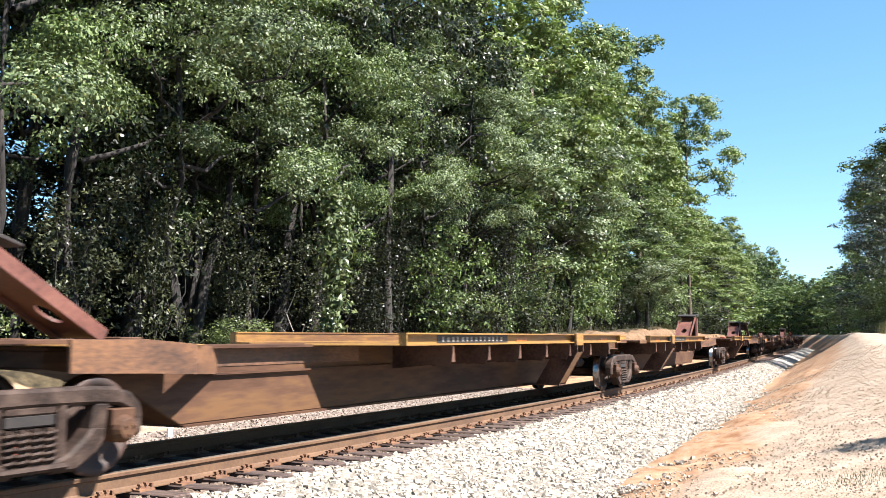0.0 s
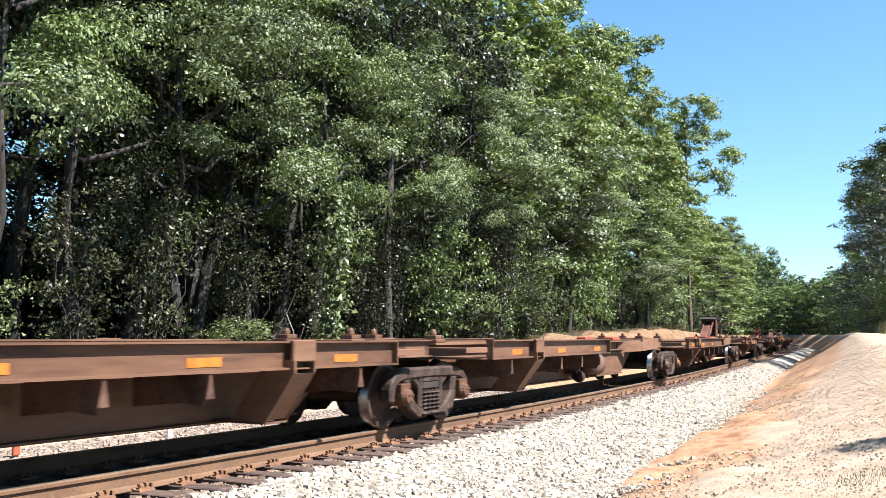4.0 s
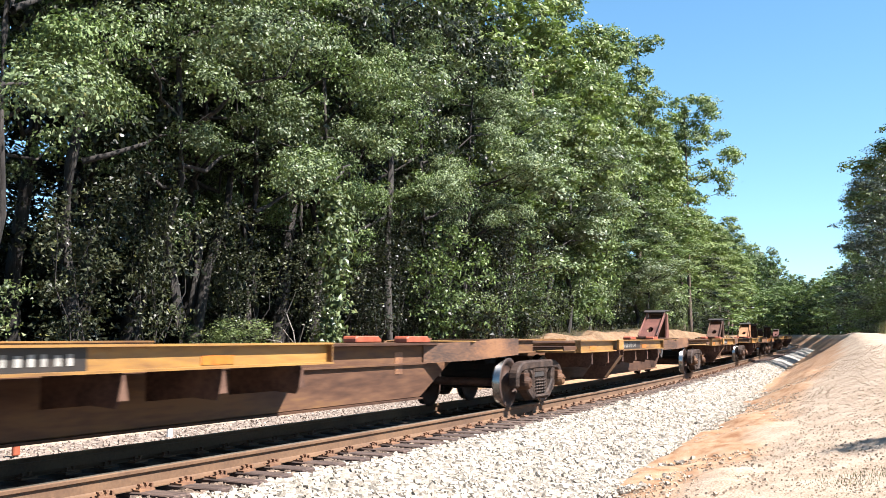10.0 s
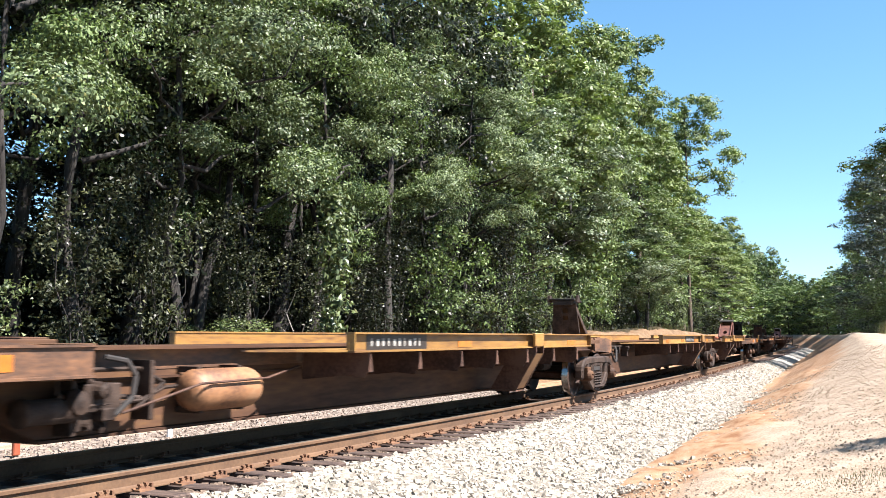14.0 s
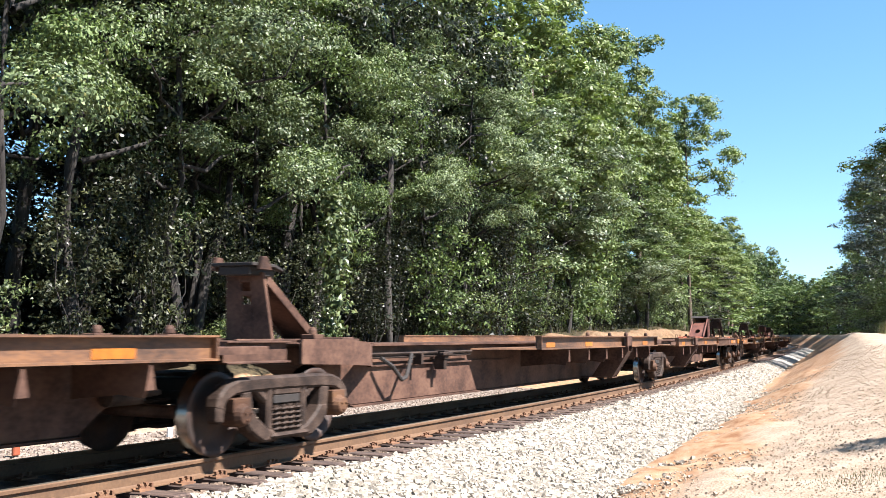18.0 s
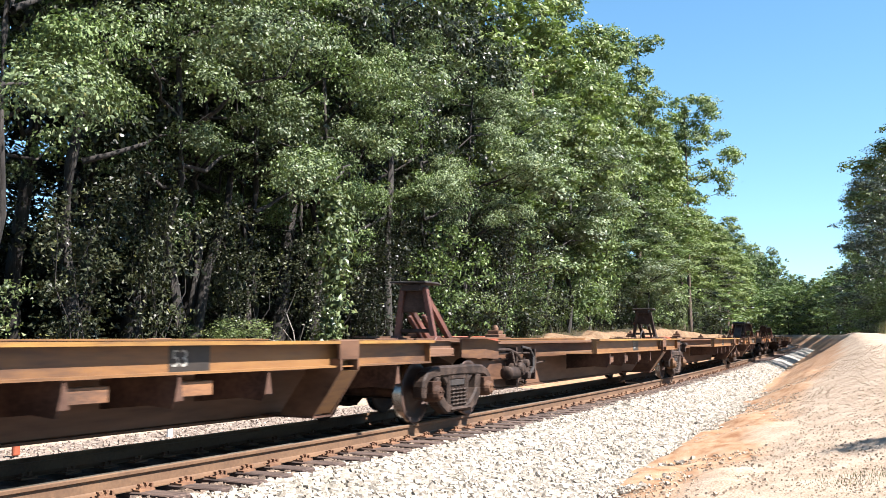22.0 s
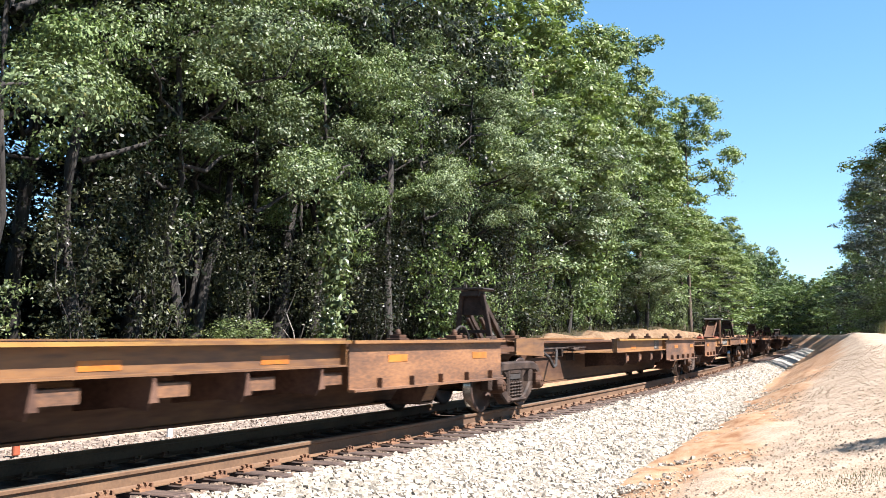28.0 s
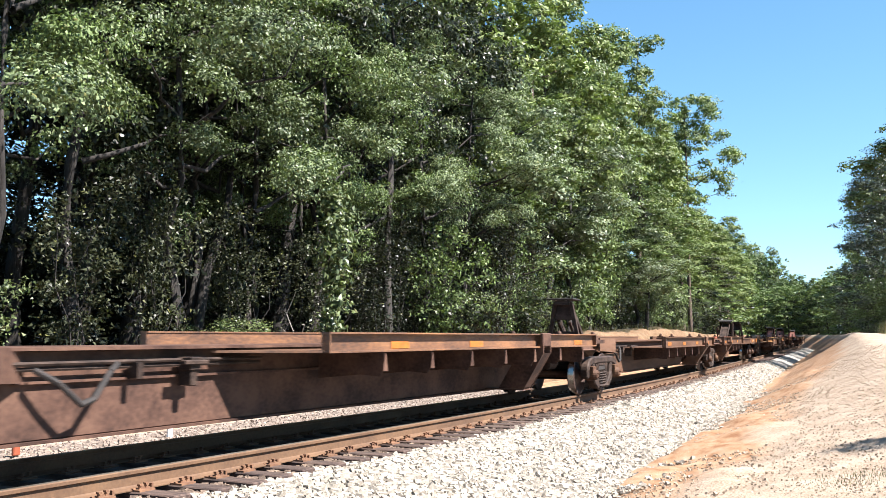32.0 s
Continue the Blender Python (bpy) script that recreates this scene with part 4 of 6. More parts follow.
def make_grass():
    gen = np.random.default_rng(3)
    pts = []
    for _ in range(4200):
        k = gen.random()
        if k < 0.45:
            s, off, h = gen.uniform(30, 60), 8.2 + gen.uniform(-0.8, 3), gen.uniform(0.3, 0.9)
        elif k < 0.75:
            s, off, h = 9.5 + gen.normal(0, 0.55), 6.7 + gen.normal(0, 0.42), gen.uniform(0.015, 0.05)
        else:
            s, off, h = gen.uniform(26, 100), -7.0 + gen.normal(0, 0.4), gen.uniform(0.2, 0.6)
        p = rail_point(s, off, ground_z(s, off) - 0.02)
        a = gen.uniform(0, 6.28)
        d = np.array((math.cos(a), math.sin(a), 0))
        tip = np.array(p) + gen.normal(0, 0.25, 3) * h * np.array((1, 1, 0)) + np.array((0, 0, h))
        w = 0.003 + h * 0.011
        mid = (np.array(p) * 0.45 + tip * 0.55) + np.array((0, 0, h * 0.08))
        pts += [np.array(p) - d * w, np.array(p) + d * w, mid + d * w * 0.7, tip, mid - d * w * 0.7]
    me = quick_mesh("grass", pts, np.arange(len(pts)).reshape(-1, 5), GRASS)
    tagged(new("grass", me), "dry yellow-green grass tufts on the banks", "grass", kind="stuff")


make_forest()
make_vine()
make_dead_branch()
make_grass()
stake(12.6, -4.1, 0.21, PAINT, "short survey stake with a white painted end")
stake(9.45, -4.1, 0.32, ORANGE, "short survey stake with an orange painted end")


# ---- train: trucks
WHEEL_R, AXLE = 0.43, 0.89


def wheel_rings(side):
    """Rings of one wheel from its outer face inwards; side is -1 or 1."""
    return [(side * d, r) for d, r in ((0.83, 0.06), (0.83, 0.11), (0.80, 0.13), (0.765, 0.20), (0.765, 0.33), (0.815, 0.36), (0.82, 0.415), (0.81, 0.428), (0.715, 0.436), (0.70, 0.458), (0.685, 0.455), (0.685, 0.36), (0.74, 0.32), (0.745, 0.18), (0.70, 0.13), (0.68, 0.11))]


def truck_meshes():
    d = {}
    for side in (-1, 1):
        sh = Shape().lathe(wheel_rings(side), "y", 36)

        def rim(f):
            c = f.calc_center_median()
            return 1 if math.hypot(c.x, c.z) > 0.42 else 0
        d["wheel", side] = mesh_of("wheel", sh, WHEEL, TREAD, smooth=True, pick=rim)
    d["axle"] = mesh_of("axle", Shape().rod((0, -1.02, 0), (0, 1.02, 0), 0.07, 12), RUST, smooth=False)
    # cast side frame, with its windows, spring pocket and pedestal jaws
    sh = Shape()
    half = [(0.0, 0.80), (0.62, 0.80), (0.86, 0.785), (1.04, 0.73), (1.16, 0.63), (1.19, 0.50), (1.08, 0.47), (1.03, 0.57), (0.90, 0.625), (0.62, 0.645), (0.0, 0.655)]
    sh.prism(half + [(-x, z) for x, z in half[-2:0:-1]], -0.09, 0.09)
    for q in (-1, 1):
        sh.prism([(q * x, z) for x, z in ((1.185, 0.54), (1.18, 0.36), (1.07, 0.34), (1.04, 0.54))], -0.085, 0.085)
        sh.prism([(q * x, z) for x, z in ((0.64, 0.67), (0.80, 0.66), (0.76, 0.38), (0.66, 0.30), (0.58, 0.36))], -0.085, 0.085)
        sh.prism([(q * x, z) for x, z in ((0.76, 0.46), (0.75, 0.34), (0.66, 0.24), (0.44, 0.115), (0.16, 0.115), (0.22, 0.22), (0.36, 0.26), (0.52, 0.37), (0.62, 0.47))], -0.095, 0.095)
        sh.prism([(q * x, z) for x, z in ((0.36, 0.70), (0.27, 0.70), (0.26, 0.20), (0.36, 0.24))], -0.075, 0.075)
        sh.prism([(q * x, z) for x, z in ((0.62, 0.69), (0.42, 0.69), (0.33, 0.60), (0.35, 0.50), (0.44, 0.56))], -0.06, 0.06)
    sh.box(-0.34, 0.34, -0.14, 0.14, 0.145, 0.20)
    sh.box(-0.26, 0.26, -0.07, 0.07, 0.58, 0.68)
    d["frame"] = mesh_of("side_frame", sh, GRIME, bevel=0.028)
    # bolster end seen in the side frame's window
    d["bolster"] = mesh_of("bolster", Shape().box(-0.24, 0.24, -1.06, 1.06, 0.50, 0.60).box(-0.2, 0.2, -0.9, 0.9, 0.44, 0.74).lathe([(0.70, 0.26), (0.80, 0.26), (0.80, 0.18), (0.98, 0.18)], "z", 16), BLACK, bevel=0.012)
    coil = Shape()
    turns, steps = 5.5, 44
    pts = [(0.058 * math.cos(2 * math.pi * turns * i / steps), 0.058 * math.sin(2 * math.pi * turns * i / steps), 0.20 + 0.29 * i / steps) for i in range(steps + 1)]
    coil.pipe(pts, 0.017, 4)
    coil.rod((0, 0, 0.2), (0, 0, 0.49), 0.03, 6)
    d["spring"] = mesh_of("spring", coil, GRIME)
    cap = Shape().box(-0.13, 0.13, -0.12, 0.10, 0.03, 0.17).lathe([(-0.19, 0.05), (-0.185, 0.09), (-0.12, 0.12), (0.06, 0.125), (0.08, 0.10)], "y", 16)
    for k in range(3):
        t = k * 2.094 + 0.5
        cap.rod((0.05 * math.cos(t), -0.21, 0.05 * math.sin(t)), (0.05 * math.cos(t), -0.15, 0.05 * math.sin(t)), 0.016, 6)
    d["bearing"] = mesh_of("bearing_box", cap, GRIMY, bevel=0.006)
    d["beam"] = mesh_of("brake_beam", Shape().rod((0, -0.72, 0.34), (0, 0.72, 0.34), 0.045, 8).box(-0.06, 0.06, -0.8, -0.66, 0.24, 0.48).box(-0.06, 0.06, 0.66, 0.8, 0.24, 0.48), BLACK)
    return d


TRUCK = truck_meshes()
spinning = []


def make_truck(run):
    top = tagged(new("truck"), "grimy cast-steel two-axle freight truck with coil springs", "railway truck", "trucks under the train")
    for side in (-1, 1):
        part("side_frame", TRUCK["frame"], GRIME, top, at=pose(0, side * 1.0, 0))
        for x in (-0.195, -0.065, 0.065, 0.195):
            part("spring", TRUCK["spring"], GRIME, top, at=pose(x, side * 1.035, 0))
        for x in (-AXLE, AXLE):
            part("bearing_box", TRUCK["bearing"], GRIMY, top, at=pose(x, side * 1.03, WHEEL_R, 0, 0, 0 if side < 0 else 180))
    part("bolster", TRUCK["bolster"], BLACK, top)
    for x in (-0.36, 0.36):
        part("brake_beam", TRUCK["beam"], BLACK, top, at=pose(x, 0, 0))
    for x in (-AXLE, AXLE):
        axle = part("wheelset", TRUCK["axle"], RUST, top, at=pose(x, 0, WHEEL_R))
        for side in (-1, 1):
            part("wheel", TRUCK["wheel", side], WHEEL, axle, "steel wheel with polished tread")
        spinning.append((axle, x, run))
    return top


# ---- train: spine units
def hitch_shapes():
    """The pieces of three kinds of trailer hitch; x runs towards the post, the strut leans on it."""
    a, b = Vector((-1.42, 0, 0.06)), Vector((-0.06, 0, 0.80))
    along = (b - a).normalized()
    up = Vector((-along.z, 0, along.x))
    n = (b - a).length
    faces = [(0, 2, 3, 1), (4, 5, 7, 6), (0, 1, 5, 4), (1, 3, 7, 5), (3, 2, 6, 7), (2, 0, 4, 6)]

    def slab(sh, u0, u1, y0, y1, w0, w1):
        sh.add([a + along * u + up * w + Vector((0, y, 0)) for w in (w0, w1) for y in (y0, y1) for u in (u0, u1)], faces)
        return sh

    # the web with an oval hole, as a ring of quads between the hole and the rim
    web = Shape()
    m = 24
    inner, outer = [], []
    for i in range(m):
        t = 2 * math.pi * i / m
        c, s = math.cos(t), math.sin(t)
        inner.append((0.46 + 0.17 * c, 0.10 * s))
        k = min(0.46 / abs(c) if c < 0 else (n - 0.30 - 0.46) / max(c, 1e-6) if c > 1e-6 else 9e9, 0.27 / max(abs(s), 1e-6))
        outer.append((0.46 + k * c, k * s))
    ring = inner + outer
    verts = [a + along * u + up * w + Vector((0, y, 0)) for w in (0.0, 0.03) for u, y in ring]
    f = []
    for i in range(m):
        j = (i + 1) % m
        f += [(i, j, m + j, m + i), (2 * m + i, 3 * m + i, 3 * m + j, 2 * m + j), (i, 2 * m + i, 2 * m + j, j), (m + i, m + j, 3 * m + j, 3 * m + i)]
    web.add(verts, f)
    cheek = [(0, 0), (0.44, 0), (0.32, 0.82), (0.16, 0.82)]
    table = Shape().prism([(-0.40, 0.85), (-0.40, 0.88), (-0.20, 0.945), (0.42, 0.945), (0.42, 0.91), (-0.18, 0.91)], -0.34, 0.34)
    head = Shape().box(-0.15, 0.38, -0.22, 0.22, 0.80, 0.90)
    plate = [("strut_web", web)] + [("strut_flange", slab(Shape(), -0.02, n, y, y + 0.03, -0.05, 0.10)) for y in (-0.30, 0.27)]
    plate += [("post_cheek", Shape().prism([(x + 0.08, z) for x, z in cheek], y - 0.03, y + 0.03)) for y in (-0.27, 0.27)]
    plate += [("post_web", Shape().box(0.26, 0.30, -0.24, 0.24, 0.0, 0.80)), ("head", head), ("table", table)]
    tilt = math.degrees(math.atan2(0.70, 1.62))
    lean = Matrix.Translation((0.0, 0, 0.74)) @ Matrix.Rotation(radians(-tilt), 4, "Y")
    frame = [("strut", Shape().box(-1.74, 0.02, -0.17, 0.17, -0.02, 0.015, lean))]
    frame += [("strut_flange", Shape().prism([(-1.76, -0.05), (0.04, -0.09), (0.06, 0.06), (-1.72, 0.05)], y, y + 0.035, lean)) for y in (-0.20, 0.165)]
    frame += [("brace", Shape().box(-1.0, 0.05, y, y + 0.05, -0.035, 0.035, Matrix.Translation((0.05, 0, 0.42)) @ Matrix.Rotation(radians(-22), 4, "Y"))) for y in (-0.13, 0.08)]
    for y in (-0.33, 0.27):
        frame += [("leg", Shape().prism([(-0.02, 0), (0.09, 0), (0.14, 0.86), (0.05, 0.86)], y, y + 0.06)), ("leg", Shape().prism([(0.36, 0), (0.47, 0), (0.33, 0.86), (0.23, 0.86)], y, y + 0.06))]
    frame += [("cross_plate", Shape().box(0.06, 0.12, -0.27, 0.27, 0.30, 0.78)), ("cross_plate", Shape().box(0.0, 0.06, -0.27, 0.27, 0.08, 0.20)), ("head", head), ("table", table)]
    face = Shape()
    panel = [(-0.34, 0), (0.34, 0), (0.26, 0.84), (-0.26, 0.84)]
    for y0, y1, z0, z1 in ((-0.34, -0.08, 0, 0.84), (0.08, 0.34, 0, 0.84), (-0.08, 0.08, 0, 0.46), (-0.08, 0.08, 0.56, 0.62), (-0.08, 0.08, 0.72, 0.84)):
        face.add([(0.0 + 0.14 * z, y * (1 - 0.25 * z), z) for z in (z0, z1) for y in (y0, y1)] + [(0.05 + 0.14 * z, y * (1 - 0.25 * z), z) for z in (z0, z1) for y in (y0, y1)], [(0, 1, 3, 2), (4, 6, 7, 5), (0, 4, 5, 1), (1, 5, 7, 3), (3, 7, 6, 2), (2, 6, 4, 0)])
    wide = Matrix.Translation((-0.02, 0, 0.74)) @ Matrix.Rotation(radians(-33), 4, "Y")
    upright = [("post_face", face), ("strut", Shape().box(-1.3, 0.02, -0.2, 0.2, -0.02, 0.01, wide)), ("strut_flange", Shape().box(-1.3, 0.02, -0.23, -0.2, -0.05, 0.06, wide)), ("strut_flange", Shape().box(-1.3, 0.02, 0.2, 0.23, -0.05, 0.06, wide))]
    upright += [("head", head), ("table", Shape().prism([(-0.22, 0.86), (-0.22, 0.89), (-0.05, 0.945), (0.42, 0.945), (0.42, 0.905), (-0.05, 0.905)], -0.30, 0.30)), ("lug", Shape().prism([(0.1, 0.86), (0.34, 0.86), (0.3, 1.02), (0.2, 1.02)], 0.30, 0.36)), ("lug", Shape().prism([(0.1, 0.86), (0.34, 0.86), (0.3, 1.02), (0.2, 1.02)], -0.36, -0.30))]
    aframe = []
    for q in (-1, 1):
        leg = [(q * 0.38, 0.0), (q * 0.29, 0.0), (q * 0.15, 0.86), (q * 0.23, 0.86)]
        aframe.append(("leg", Shape().add([(x + 0.08 * z, y, z) for x in (0.0, 0.09) for y, z in leg], [(0, 1, 2, 3), (7, 6, 5, 4)] + [(i, i + 4, (i + 1) % 4 + 4, (i + 1) % 4) for i in range(4)])))
        aframe.append(("strut", Shape().box(-1.12, 0.05, q * 0.2 - 0.04, q * 0.2 + 0.04, -0.05, 0.05, Matrix.Translation((0.02, 0, 0.66)) @ Matrix.Rotation(radians(-36), 4, "Y"))))
        aframe.append(("brace", Shape().box(-0.62, 0.02, q * 0.13 - 0.03, q * 0.13 + 0.03, -0.03, 0.03, Matrix.Translation((0.02, 0, 0.40)) @ Matrix.Rotation(radians(-38), 4, "Y"))))
        aframe.append(("foot", Shape().prism([(-0.12, 0.0), (0.2, 0.0), (0.12, 0.09), (-0.04, 0.09)], q * 0.335 - 0.07, q * 0.335 + 0.07)))
    aframe += [("cross_plate", Shape().box(0.05, 0.085, -0.21, 0.21, 0.46, 0.80)), ("cross_plate", Shape().box(0.03, 0.06, -0.28, 0.28, 0.14, 0.20)), ("marker", Shape().box(-0.004, 0.0, -0.33, -0.27, 0.22, 0.52)), ("head", Shape().box(-0.08, 0.24, -0.17, 0.17, 0.80, 0.90)), ("table", Shape().prism([(-0.26, 0.90), (-0.26, 0.92), (-0.14, 0.945), (0.36, 0.945), (0.36, 0.915), (-0.14, 0.915)], -0.31, 0.31))]
    return {"aframe": aframe, "plate": plate, "frame": frame, "upright": upright}


HITCH = hitch_shapes()
shared = {}


def kept(key, make):
    if key not in shared:
        shared[key] = make()
    return shared[key]


def lettering(text, height):
    cu = bpy.data.curves.new("lettering", "FONT")
    cu.body, cu.size, cu.extrude = text, height * 1.4, 0.002
    ob = bpy.data.objects.new("lettering", cu)
    me = bpy.data.meshes.new_from_object(ob)
    bpy.data.objects.remove(ob)
    me.transform(Matrix.Rotation(radians(90), 4, "X"))
    me.materials.append(WHITE)
    return me


def make_unit(length, paint, hitch_end="R", hitch="plate", hitch_paint=None, rise=0.0, tank=None, coupled="", panel=None, remarks=(), top_paint=None, seed=0, gap=5.6, arm_at=4.4, beam=None, shift=0.0, pads_at=4.45, tank_at=6.7, depth=0.30, foot=3.2):
    """One spine-car platform, its front truck's centre at the origin, its rear one at length. hitch_end: the end without side wings."""
    g = random.Random(seed)
    L = length
    unit = tagged(new("spine_car_unit"), remarks[0] if remarks else "", "flat car", "units of the train")
    flip = hitch_end == "F"
    beam = beam or paint
    lipped = flip and top_paint is OCHRE
    edged = lipped or flip and paint is OCHRE
    deep_from, deep_to = (1.4, 5.7) if flip else (0.75, 3.6)

    def X(x):
        return L - x if flip else x

    sgn = -1 if flip else 1
    top_z = 1.085
    # central box beam
    low, end_at = 0.285, L - gap - 0.6
    foot = 2.3 if lipped else 2.55 if flip else foot
    outline = [(0.7, top_z), (0.7, 0.90), (1.4, 0.84), (2.15, low), (L - foot, low), (L - foot + 1.0, 0.78), (L - foot + 1.35, 0.86), (L - 0.7, 0.92), (L - 0.7, top_z)]
    spine = part("spine", Shape().prism([(X(x), z) for x, z in outline], -0.34, 0.34), beam, unit, "deep steel box spine", bevel=0.012)
    part("top_flange", Shape().box(X(0.62), X(L - 0.62), -0.49, 0.49, top_z, top_z + 0.03), beam, spine)
    part("bottom_flange", Shape().box(X(2.15), X(L - foot), -0.39, 0.39, low - 0.026, low), beam, spine)
    if flip and paint is YELLOW:
        for y in (-0.344, 0.344):
            part("upper_band", Shape().box(X(end_at), X(L - 2.6), y - 0.004, y + 0.004, 0.88, 1.08), RUSTOCHRE, spine, "faded yellow upper web")
    for y in (-0.36, 0.36):
        part("stiffener", Shape().box(X(L - 8.5), X(L - 3.0), y - 0.03, y + 0.03, 0.79, 0.815), beam, spine)
        if not flip and paint is BROWN:
            part("ledge", Shape().bar([(y * 0.94, 0.90), (y * 1.30, 0.90), (y * 1.30, 0.872), (y * 0.94, 0.88)], L - 8.6, L - 2.6), beam, spine)
    # side wings in two steps, with sills, gussets and one strong arm a side
    z1 = 1.17 + rise
    start_b, end_b = deep_to if paint is OCHRE else 1.45, L - gap
    for side in (-1, 1):
        y_in, y_b = side * 0.42, side * 1.41
        deck_z = z1 - depth
        plan = [(X(start_b - 0.75), y_in), (X(start_b), y_b - side * 0.1), (X(end_b), y_b - side * 0.1), (X(end_b + 0.85), y_in)]
        wing = part("wing_deck", Shape().add([(x, y, deck_z + d) for d in (0.004, 0.03) for x, y in plan], [(0, 1, 2, 3), (7, 6, 5, 4)] + [(i, i + 4, (i + 1) % 4 + 4, (i + 1) % 4) for i in range(4)]), top_paint or paint, unit, "thin side platform")
        sill = [(y_b + side * d, z1 - h) for d, h in ((-0.13, 0.0), (0.0, 0.0), (0.0, 0.02), (-0.082, 0.024), (-0.082, depth - 0.024), (0.0, depth - 0.02), (0.0, depth), (-0.115, depth), (-0.115, 0.022), (-0.13, 0.02))]
        part("side_sill", Shape().bar(sill, X(start_b), X(end_b)), top_paint or paint, wing)
        if edged:
            part("sill_lip", Shape().box(X(start_b), X(end_b), y_b + side * 0.001, y_b + side * 0.055, z1 - 0.034, z1 + 0.003), YELLOW, wing, "brighter yellow edge of the sill")
        for x in (start_b + 0.01, end_b - 0.03):
            part("sill_end", Shape().prism([(X(x), deck_z + 0.005), (X(x + 0.02), deck_z + 0.005), (X(x + 0.02), z1 - 0.01), (X(x), z1 - 0.01)], y_b - side * 0.08, y_b - side * 0.005), top_paint or paint, wing)
        tray = [(side * d, z1 - h) for d, h in ((0.42, 0.12), (1.28, 0.12), (1.30, 0.11), (1.32, 0.12), (1.32, 0.19), (1.30, 0.19), (1.29, 0.15), (0.42, 0.15))]
        part("end_tray", Shape().bar(tray, X(0.62), X(start_b - 0.01)), beam, wing)
        x = 2.3
        while x < end_b - 0.3:
            if x > start_b and abs(x - arm_at) > 0.35:
                me = kept("gusset", lambda: mesh_of("gusset", Shape().prism([(0, -0.01), (0.95, -0.01), (0.965, -0.2), (0.90, -0.32), (0.62, -0.30), (0.0, -0.36)], -0.012, 0.012), RUST))
                tip = kept("gusset_tip", lambda: mesh_of("gusset_tip", Shape().add([(0.968 + d, y, z) for d in (0.0, 0.012) for y, z in ((-0.01, -0.03), (0.01, -0.03), (0.058, -0.25), (-0.058, -0.25))], [(0, 1, 2, 3), (7, 6, 5, 4)] + [(i, i + 4, (i + 1) % 4 + 4, (i + 1) % 4) for i in range(4)]), RUST))
                for nick, data in (("gusset", me), ("gusset_tip", tip)):
                    part(nick, data, RUST, wing, at=pose(X(x), side * 0.42, deck_z + 0.012, 0, 0, 90 if side > 0 else -90))
                if edged and x > 5.0:
                    w = 0.5 if x > 6.0 else 0.3
                    part("side_box", Shape().box(X(x - 0.03 - w), X(x - 0.03), side * 1.16, side * 1.33, deck_z - 0.21, deck_z - 0.07), RUSTOCHRE, wing, bevel=0.006)
            x += 1.30
        # strong arm
        xa = X(arm_at if paint is not OCHRE else 3.2 if flip else 5.2)
        reach = 1.38 if flip and paint is OCHRE else 1.47
        brace = [(reach, z1 - 0.20), (reach, z1 - 0.33), (1.10, 0.31), (0.62, 0.31), (1.02, z1 - 0.31), (1.02, z1 - 0.20)]
        for w in (-0.19, 0.16):
            plate = Shape().add([(xa + w + d, side * y, z) for d in (0, 0.03) for y, z in brace], [(0, 1, 2, 3, 4, 5), (11, 10, 9, 8, 7, 6)] + [(i, i + 6, (i + 1) % 6 + 6, (i + 1) % 6) for i in range(6)])
            part("support_arm", plate, RUST if beam is not BROWN else BROWN, unit)
        rim = [(xa + w, side * y, z) for w in (-0.16, 0.16) for y, z in ((reach - 0.01, z1 - 0.34), (1.10, 0.33), (1.06, 0.33), (reach - 0.05, z1 - 0.34))]
        part("arm_face", Shape().add(rim, [(0, 1, 2, 3), (7, 6, 5, 4)] + [(i, i + 4, (i + 1) % 4 + 4, (i + 1) % 4) for i in range(4)]), OCHRE if paint in (YELLOW, OCHRE) or top_paint is OCHRE else beam, unit)
        part("arm_foot", Shape().box(xa - 0.19, xa + 0.19, side * 0.36, side * 1.10, 0.285, 0.307), RUST, unit)
        if not (flip and paint is OCHRE):
            part("arm_block", Shape().box(xa - 0.2, xa + 0.2, side * 1.412, side * 1.47, z1 - 0.22, z1 + 0.012), paint, wing, bevel=0.012)
        if paint is OCHRE:
            deep = [(y_b + side * d, z1 - h) for d, h in ((0.004, 0.036), (0.02, 0.036), (0.02, 0.565), (0.105, 0.57), (0.105, 0.595), (0.0, 0.595))]
            dp = part("deep_sill", Shape().bar(deep, X(deep_from), X(deep_to)), RUSTOCHRE, wing, "deeper ochre sill panel with a bottom flange")
            part("sill_lip", Shape().box(X(deep_from), X(deep_to - 0.002), y_b + side * 0.001, y_b + side * 0.10, z1 - 0.034, z1 + 0.003), OCHRE, dp)
            for d in (0.3, 1.1, 1.9, 2.7, 3.5)[:5 if flip else 3]:
                part("sill_rib", Shape().box(X(deep_from + 0.15 + d), X(deep_from + 0.17 + d), y_b + side * 0.02, y_b + side * 0.09, z1 - 0.566, z1 - 0.45), RUSTOCHRE, dp)
        # reflectors along the sill
        for x0 in () if lipped else np.arange((deep_from + 0.45 if paint is OCHRE else 2.4) + g.uniform(0, 0.5), end_b - 0.6, 2.4):
            if abs(x0 - arm_at) > 0.5 and not (panel and abs(x0 - panel[0]) < panel[1] / 2 + 0.3):
                part("reflector", kept("reflector", lambda: mesh_of("reflector", Shape().box(-0.24, 0.24, -0.002, 0.002, -0.045, 0.045), SIGNAL)), SIGNAL, wing, at=pose(X(x0), side * (1.434 if paint is OCHRE and x0 < deep_to - 0.1 else 1.332), z1 - (0.22 if paint is OCHRE and x0 < deep_to - 0.1 else depth * 0.66)))
